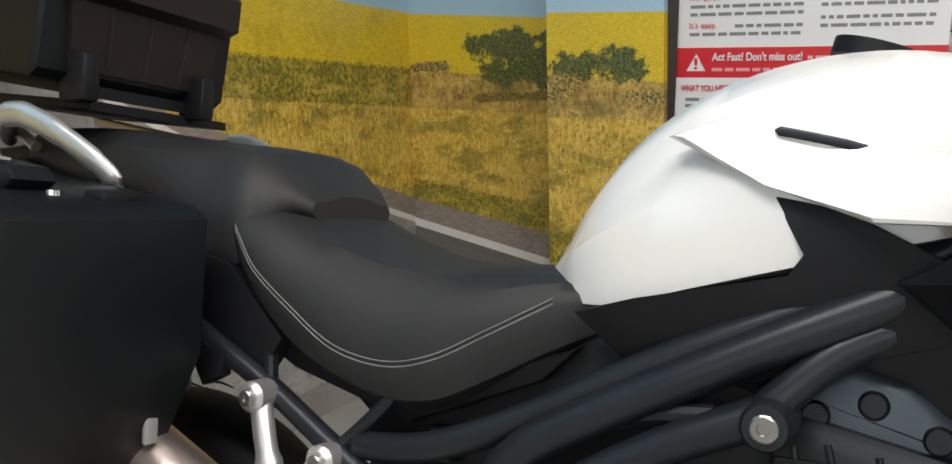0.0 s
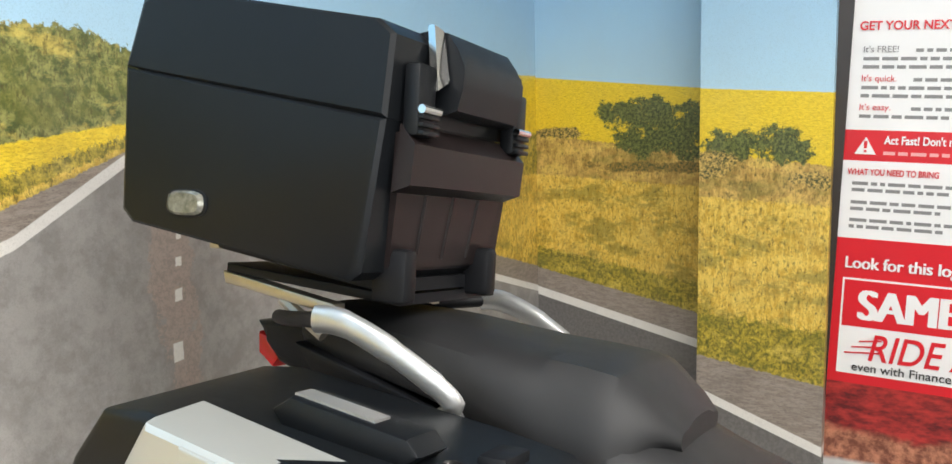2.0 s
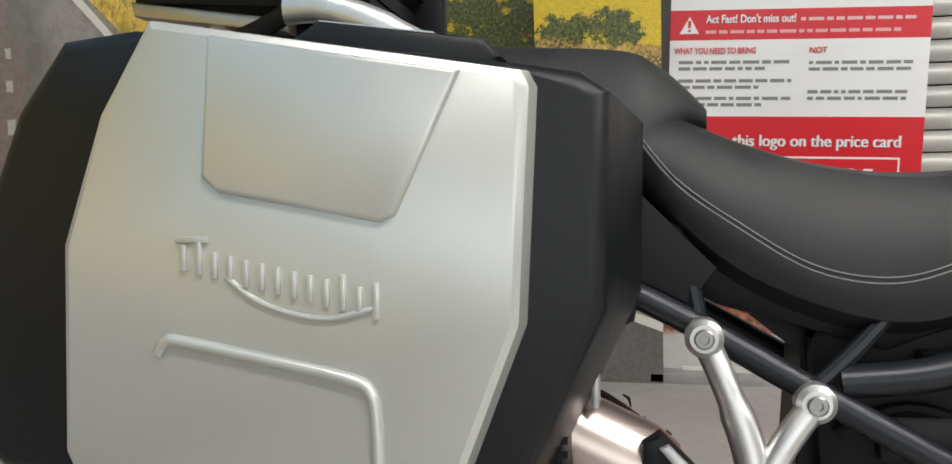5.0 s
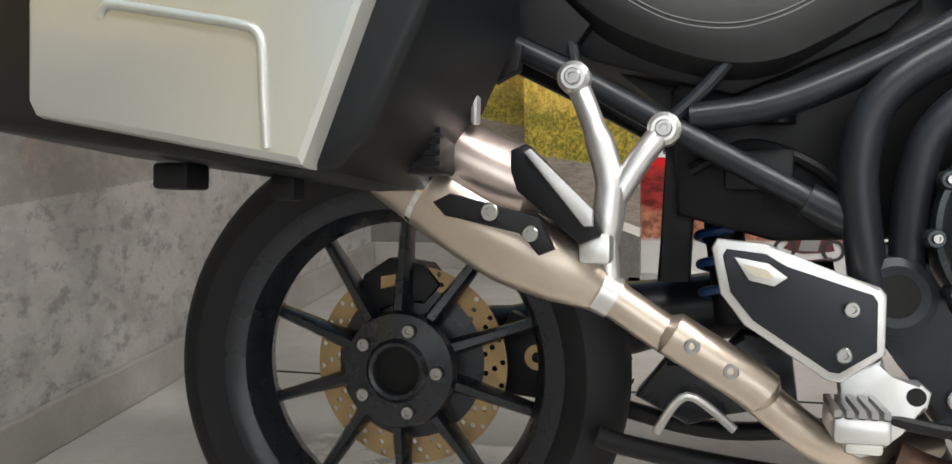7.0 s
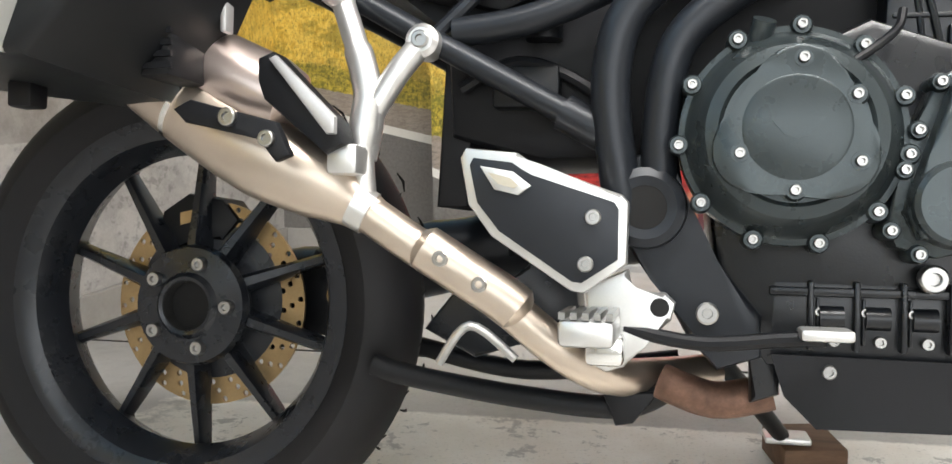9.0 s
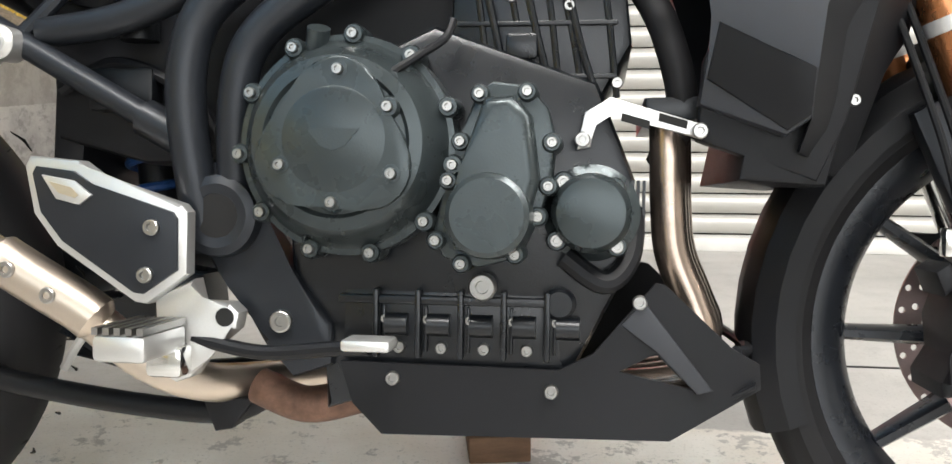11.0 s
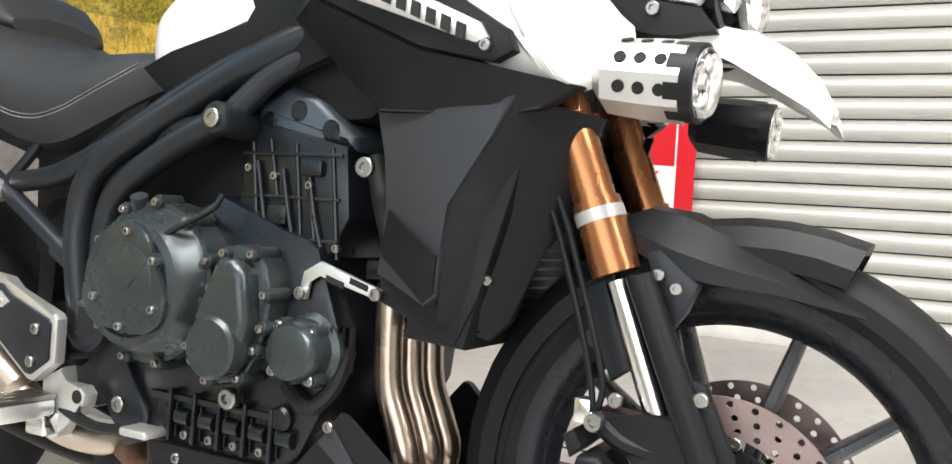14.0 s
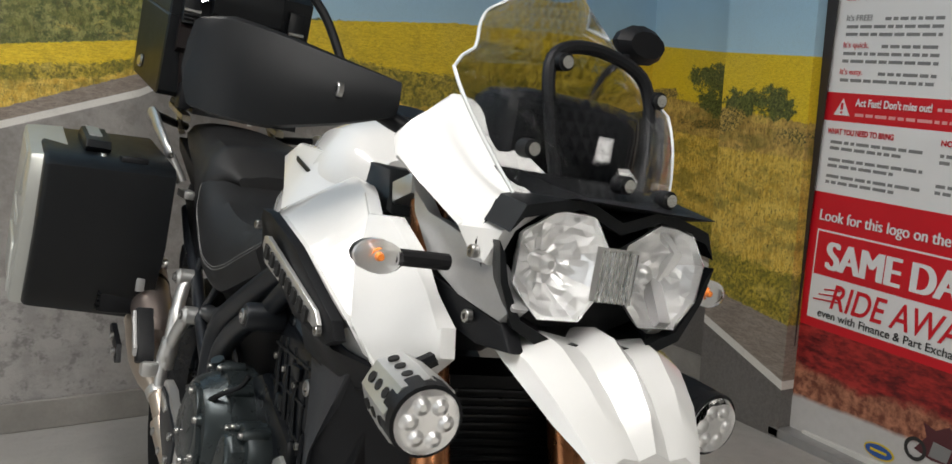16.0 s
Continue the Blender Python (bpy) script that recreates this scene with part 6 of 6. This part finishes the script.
for y, z, x in ((-0.063, 1.207, 1.435), (0.09, 1.19, 1.43), (-0.002, 1.078, 1.512), (0.07, 1.07, 1.505), (-0.11, 1.10, 1.47)):
    b = part("screen_screw", tube([(x - 0.012, y, z), (x + 0.008, y, z)], 0.011, 16), M_BLACK, screen)
    part("screw_cap", tube([(x + 0.008, y, z), (x + 0.012, y, z)], 0.0075, 16), M_CHROME, b)
arch = part("screen_frame", bent([(1.44, -0.045, 1.06), (1.425, -0.06, 1.13), (1.41, -0.065, 1.21), (1.395, 0.0, 1.235), (1.405, 0.075, 1.215), (1.42, 0.09, 1.15), (1.45, 0.07, 1.06)], 0.0085, 10), M_BLACK, bike)
dash = part("instrument_pod", smoothed(box(1.29, 1.40, -0.105, 0.105, 1.06, 1.175, 0.03, 3), 1), M_BLACK, bike, "black instrument pod behind the screen")
part("dash_face", box(1.286, 1.292, -0.09, 0.09, 1.08, 1.16, 0.004), M_CASE, dash)
part("dash_label", prism([(1.0, 1.0), (1.0, 1.0 + 0.03), (1.0 + 0.022, 1.03), (1.022, 1.0)], 0, 0.001), M_B_WHITE, dash, smooth=False).matrix_local = pose(1.4, -0.97, 0.10, 0, 0, 90)
part("cockpit_cover", plate([(1.30, -0.125, 1.075), (1.44, -0.10, 1.075), (1.515, -0.06, 1.055), (1.44, -0.1, 1.04), (1.30, -0.12, 1.04)], 0.2, 0.004), M_BLACK, bike)
# beak
BK = [(1.435, 0.880, 0.118, 0.012, 0.858), (1.49, 0.888, 0.122, 0.014, 0.850), (1.54, 0.876, 0.112, 0.022, 0.832), (1.60, 0.846, 0.095, 0.026, 0.805), (1.645, 0.815, 0.078, 0.022, 0.785), (1.672, 0.792, 0.064, 0.008, 0.766)]
BK = [(1.435 + (x - 1.435) * 0.77, z + 0.006, w * (0.95 + 0.6 * (x - 1.435)), rise, zl + 0.012) for x, z, w, rise, zl in BK]
rings = []
for x, z, w, rise, zl in BK:
    rings.append([(x, -w, zl), (x, -w * 0.98, z - 0.012), (x, -w * 0.62, z + rise * 0.35), (x, -w * 0.3, z - rise * 0.1), (x, 0, z + rise), (x, w * 0.3, z - rise * 0.1), (x, w * 0.62, z + rise * 0.35), (x, w * 0.98, z - 0.012), (x, w, zl), (x, w * 0.9, zl + 0.006), (x, 0, max(z - 0.008, zl + 0.004)), (x, -w * 0.9, zl + 0.006)])
part("beak", loft(rings), M_WHITE, bike, "glossy white beak under the headlamps").location = (0, 0.018, 0)
# spot lamps and indicators
for s in (-1, 1):
    c = Vector((1.455, s * 0.200, 0.808))
    d = Vector((0.96, s * 0.06, -0.10)).normalized()
    body = part("spot_lamp", tube([c - d * 0.055, c - d * 0.04, c + d * 0.01, c + d * 0.045], [0.024, 0.040, 0.043, 0.043], 8), M_ALU if s < 0 else M_BLACK, bike, "round spot lamp in a drilled alloy guard" if s < 0 else "round black spot lamp")
    part("lamp_bezel", tube([c + d * 0.030, c + d * 0.058], [0.041, 0.041], 24), M_BLACK, body)
    part("lamp_reflector", tube([c + d * 0.0585, c + d * 0.0590], [0.036, 0.036], 24), M_REFLECT, body)
    for k in range(6):
        a = 2 * math.pi * k / 6
        side, up = d.cross(Vector((0, 0, 1))).normalized(), d.cross(d.cross(Vector((0, 0, 1)))).normalized()
        p = c + d * 0.060 + (side * math.cos(a) + up * math.sin(a)) * 0.020
        part("lamp_cup", tube([p - d * 0.001, p + d * 0.003], [0.010, 0.004], 10), M_REFLECT, body)
    lens = part("lamp_lens", tube([c + d * 0.060, c + d * 0.067, c + d * 0.070], [0.037, 0.032, 0.010], 24), M_GLASS, body)
    lens.visible_shadow = False
    if s < 0:
        for a0 in (22.5, 67.5, 112.5):
            for q in (-0.022, 0.0, 0.022):
                a = radians(a0)
                p = c + d * q + Vector((0, -math.sin(a), math.cos(a))) * 0.0395
                n = Vector((0, -math.sin(a), math.cos(a)))
                part("guard_hole", tube([p - n * 0.004, p + n * 0.0012], 0.0066, 14), M_HOLE, body)
    part("lamp_bracket", bent([c - d * 0.04 + Vector((0, -s * 0.02, 0.02)), c - d * 0.06 + Vector((0, -s * 0.06, 0.03)), Vector((1.36, s * 0.12, 0.85))], 0.010, 8), M_BLACK, body)
    ib = Vector((1.405, s * 0.245, 0.955))
    ind = part("indicator", smoothed(loft([[(ib.x + dx, ib.y + k * 0.028 * math.cos(a), ib.z + k * 0.019 * math.sin(a)) for a in (2 * math.pi * j / 12 for j in range(12))] for dx, k in ((-0.030, 0.6), (-0.015, 0.95), (0.005, 1.0))])), M_CASE, bike, "clear-lensed turn indicator on a rubber stalk")
    part("indicator_reflector", loft([[(ib.x + dx, ib.y + k * 0.028 * math.cos(a), ib.z + k * 0.019 * math.sin(a)) for a in (2 * math.pi * j / 12 for j in range(12))] for dx, k in ((0.003, 0.92), (0.008, 0.92))]), M_REFLECT, ind)
    part("indicator_bulb", tube([ib + Vector((0.006, 0, 0)), ib + Vector((0.016, 0, 0))], [0.006, 0.004], 12), M_AMBER, ind)
    lens = part("indicator_lens", loft([[(ib.x + dx, ib.y + k * 0.029 * math.cos(a), ib.z + k * 0.0195 * math.sin(a)) for a in (2 * math.pi * j / 16 for j in range(16))] for dx, k in ((0.005, 1.0), (0.020, 0.95), (0.028, 0.55))]), M_GLASS, ind)
    lens.visible_shadow = False
    part("indicator_stalk", tube([ib + Vector((0, -s * 0.02, 0)), Vector((1.40, s * 0.15, 0.955))], 0.010, 10), M_RUBBER, ind)

# ---- luggage: a side case and a top case ----
case = tagged(new("side_case"), "silver painted side case with black plastic corners", "pannier")
case.matrix_world = LEAN
SIDE = [(-0.255, 0.980), (-0.190, 0.986), (0.10, 0.950), (0.185, 0.936), (0.207, 0.920), (0.204, 0.755), (0.135, 0.605), (0.095, 0.566), (0.048, 0.566), (-0.315, 0.612), (-0.338, 0.632), (-0.340, 0.815), (-0.300, 0.92)]
small = [(x * 0.94 - 0.003, 0.79 + (z - 0.79) * 0.94) for x, z in SIDE]
part("body", prism(SIDE, -0.485, -0.215, 0.012, 3, top=small), M_CASE, case, "black plastic case body")
lid = [(-0.150, 0.976), (0.136, 0.926), (0.142, 0.915), (0.134, 0.748), (0.070, 0.580), (-0.215, 0.630), (-0.223, 0.645), (-0.224, 0.805), (-0.192, 0.905)]
back = [(x, z + (0.006 if z > 0.89 else 0)) for x, z in lid]
mid = [(0.0 + (x + 0.03) * 0.985 - 0.03, 0.78 + (z - 0.78) * 0.985) for x, z in lid]
front_l = [((x + 0.03) * 0.955 - 0.03, 0.78 + (z - 0.78) * 0.95) for x, z in lid]
cov = part("cover", loft([[(x, -0.512, z) for x, z in front_l], [(x, -0.508, z) for x, z in mid], [(x, -0.495, z) for x, z in lid], [(x, -0.43, z) for x, z in back]]), M_SILVER, case, "silver painted outer cover")
# raised and recessed fields of the cover
part("cover_field", prism([(-0.097, 0.959), (-0.103, 0.855), (-0.090, 0.843), (0.035, 0.820), (0.046, 0.826), (0.092, 0.925)], -0.5165, -0.508, 0.004, 3), M_SILVER, cov)
part("cover_bead", bent([(-0.140, -0.511, 0.724), (-0.132, -0.5125, 0.733), (-0.118, -0.513, 0.733), (-0.05, -0.513, 0.721), (0.012, -0.513, 0.709), (0.027, -0.513, 0.699), (0.031, -0.513, 0.680), (0.033, -0.513, 0.64), (0.035, -0.511, 0.598)], 0.0048, 12), M_SILVER, cov)
for k in range(13):
    x = -0.120 + 0.0124 * k
    h = 0.026 if k in (1, 12, 10) else 0.020
    part("emblem_bar", box(x, x + 0.0045, -0.5150, -0.511, 0.785 - 0.00275 * k, 0.785 - 0.00275 * k + h, 0.0010), M_SILVER, cov)
part("emblem_bar", box(-0.124, -0.098, -0.5150, -0.511, 0.806, 0.811, 0.0010), M_SILVER, cov)
part("emblem_arc", bent([(-0.085, -0.513, 0.782), (-0.055, -0.513, 0.762), (-0.01, -0.513, 0.752), (0.03, -0.513, 0.76)], [0.001] + [0.0022] * 17 + [0.001], 8), M_SILVER, cov)
hd = part("carry_handle", prism([(-0.085, 0.978), (-0.06, 0.994), (0.085, 0.972), (0.10, 0.956), (0.08, 0.94), (-0.07, 0.96)], -0.40, -0.345, 0.006), M_CASE, case)
part("handle_plate", loft([[(-0.062, -0.388, 0.9935), (0.040, -0.388, 0.9785), (0.040, -0.360, 0.9785), (-0.062, -0.360, 0.9935)], [(-0.062, -0.388, 0.9965), (0.040, -0.388, 0.9815), (0.040, -0.360, 0.9815), (-0.062, -0.360, 0.9965)]]), M_ALU, hd)
part("latch", box(0.125, 0.16, -0.33, -0.27, 0.930, 0.950, 0.005), M_BLACK, case)
part("lock", tube([(0.115, -0.36, 0.930), (0.1155, -0.36, 0.946)], 0.010, 16), M_CHROME, case)
part("foot", box(-0.185, -0.140, -0.36, -0.31, 0.566, 0.596, 0.005), M_BLACK, case)
part("foot", box(-0.055, -0.025, -0.33, -0.30, 0.555, 0.585, 0.004), M_BLACK, case)
part("hinge_block", box(0.098, 0.140, -0.33, -0.25, 0.585, 0.640, 0.006), M_BLACK, case)
for k in range(4):
    part("hinge_rib", box(0.095, 0.145, -0.335, -0.33, 0.592 + 0.012 * k, 0.598 + 0.012 * k), M_BLACK, case)
part("edge_strip", box(0.158, 0.166, -0.26, -0.24, 0.645, 0.69, 0.003), M_RAIL, case)

tc = tagged(new("top_case"), "large black top case with two clasps on its front", "top case")
tc.matrix_world = LEAN @ Matrix.Translation((0, -0.055, 0)) @ Matrix.Diagonal((1, 0.76, 1, 1))
W = 0.232
side = [(-0.515, 1.178), (-0.495, 1.160), (-0.110, 1.104), (-0.095, 1.115), (-0.069, 1.3032), (-0.519, 1.3812)]
rings = [[(x, s * W * k, z) for x, z in side] for s, k in ((-1, 0.955), (-1, 1.0), (1, 1.0), (1, 0.955))]
for j, sgn in ((0, -1), (3, 1)):
    cx0, cz0 = -0.30, 1.24
    rings[j] = [(cx0 + (x - cx0) * 0.97, sgn * W * 1.02, cz0 + (z - cz0) * 0.96) for x, z in side]
part("shell", loft(rings), M_CASE, tc, "black plastic lower shell")
part("seam", prism([(-0.500, 1.360), (-0.10, 1.292), (-0.10, 1.325), (-0.500, 1.392)], -W * 0.975, W * 0.975), M_HOLE, tc)
lidp = [(-0.520, 1.382), (-0.068, 1.304), (-0.060, 1.405), (-0.085, 1.425), (-0.455, 1.490), (-0.490, 1.475)]
rings = [[(x, s * W, z) for x, z in lidp] for s in (-1, 1)]
lidr = [[(-0.29 + (x + 0.29) * 0.97, -W * 1.02, 1.40 + (z - 1.40) * 0.94) for x, z in lidp]] + rings + [[(-0.29 + (x + 0.29) * 0.97, W * 1.02, 1.40 + (z - 1.40) * 0.94) for x, z in lidp]]
part("lid", loft(lidr), M_CASE, tc, "black lid split from the shell by a seam")
part("front_panel", loft([[(-0.088, y, 1.12) for y in (-0.17, 0.17)] + [(-0.108, y, 1.12) for y in (0.17, -0.17)], [(-0.058, y, 1.29) for y in (-0.20, 0.20)] + [(-0.09, y, 1.29) for y in (0.20, -0.20)]]), M_CASE_FRONT, tc)
for y in (-0.09, 0.0, 0.09):
    part("front_rib", tube([(-0.087, y, 1.13), (-0.0605, y * 1.12, 1.285)], 0.004, 8), M_CASE_FRONT, tc)
yoke = loft([[(x, y, z) for x, z in ((-0.072, 1.215), (-0.044, 1.225), (-0.040, 1.275), (-0.062, 1.300))] for y in (-0.205, -0.195, -0.10, 0.10, 0.195, 0.205)])
part("front_handle", yoke, M_CASE_FRONT, tc, "moulded front grip")
bk = loft([[(x, y * k, z) for x, z in ((-0.068, 1.315), (-0.020, 1.320), (-0.012, 1.38), (-0.040, 1.425), (-0.09, 1.432))] for y, k in ((-0.125, 0.9), (-0.115, 1.0), (0.0, 1.0), (0.115, 1.0), (0.125, 0.9))])
part("back_pad", smoothed(bk, 1, 1), M_CASE, tc, "raised black back pad")
for y in (-0.175, 0.175):
    cl = part("clasp", box(-0.062, -0.038, y - 0.028, y + 0.028, 1.285, 1.375, 0.006), M_CASE, tc)
    part("clasp_pin", tube([(-0.034, y - 0.027, 1.318), (-0.034, y + 0.027, 1.318)], 0.0055, 10), M_CHROME, cl)
    for k in range(3):
        part("clasp_rib", box(-0.040, -0.031, y - 0.026, y + 0.026, 1.286 + 0.010 * k, 1.292 + 0.010 * k, 0.002), M_CASE, cl)
    part("mount_hook", box(-0.115, -0.062, y * 0.85 - 0.02, y * 0.85 + 0.02, 1.075, 1.145, 0.008), M_BLACK, tc)
part("chrome_wedge", loft([[(-0.036, -0.150, 1.345), (-0.034, -0.118, 1.36), (-0.046, -0.118, 1.425), (-0.050, -0.140, 1.43)], [(-0.046, -0.150, 1.345), (-0.044, -0.118, 1.36), (-0.056, -0.118, 1.425), (-0.06, -0.140, 1.43)]]), M_CHROME, tc)
for y in (-W * 1.02, W * 1.02):
    sg = -1 if y < 0 else 1
    rf = part("side_reflector", loft([[(-0.388 + k * 0.034 * (abs(math.cos(a)) ** 0.6) * (1 if math.cos(a) > 0 else -1), y + sg * d, 1.190 + k * 0.017 * (abs(math.sin(a)) ** 0.7) * (1 if math.sin(a) > 0 else -1)) for a in (2 * math.pi * j / 20 for j in range(20))] for d, k in ((-0.006, 1.0), (0.004, 1.0), (0.009, 0.8))]), M_LENS_GREY, tc, "clear oblong side reflector")
    part("reflector_rim", loft([[(-0.388 + k * 0.034 * (abs(math.cos(a)) ** 0.6) * (1 if math.cos(a) > 0 else -1), y + sg * d, 1.190 + k * 0.017 * (abs(math.sin(a)) ** 0.7) * (1 if math.sin(a) > 0 else -1)) for a in (2 * math.pi * j / 20 for j in range(20))] for d, k in ((-0.006, 1.15), (0.002, 1.15), (0.003, 1.05))]), M_BLACK, rf)
part("mount_plate", prism([(-0.39, 1.128), (-0.10, 1.086), (-0.10, 1.104), (-0.40, 1.148)], -0.15, 0.15, 0.004), M_BLACK, tc)
part("rear_tab", box(-0.43, -0.40, -0.12, -0.08, 1.125, 1.15, 0.003), M_TAN, tc)
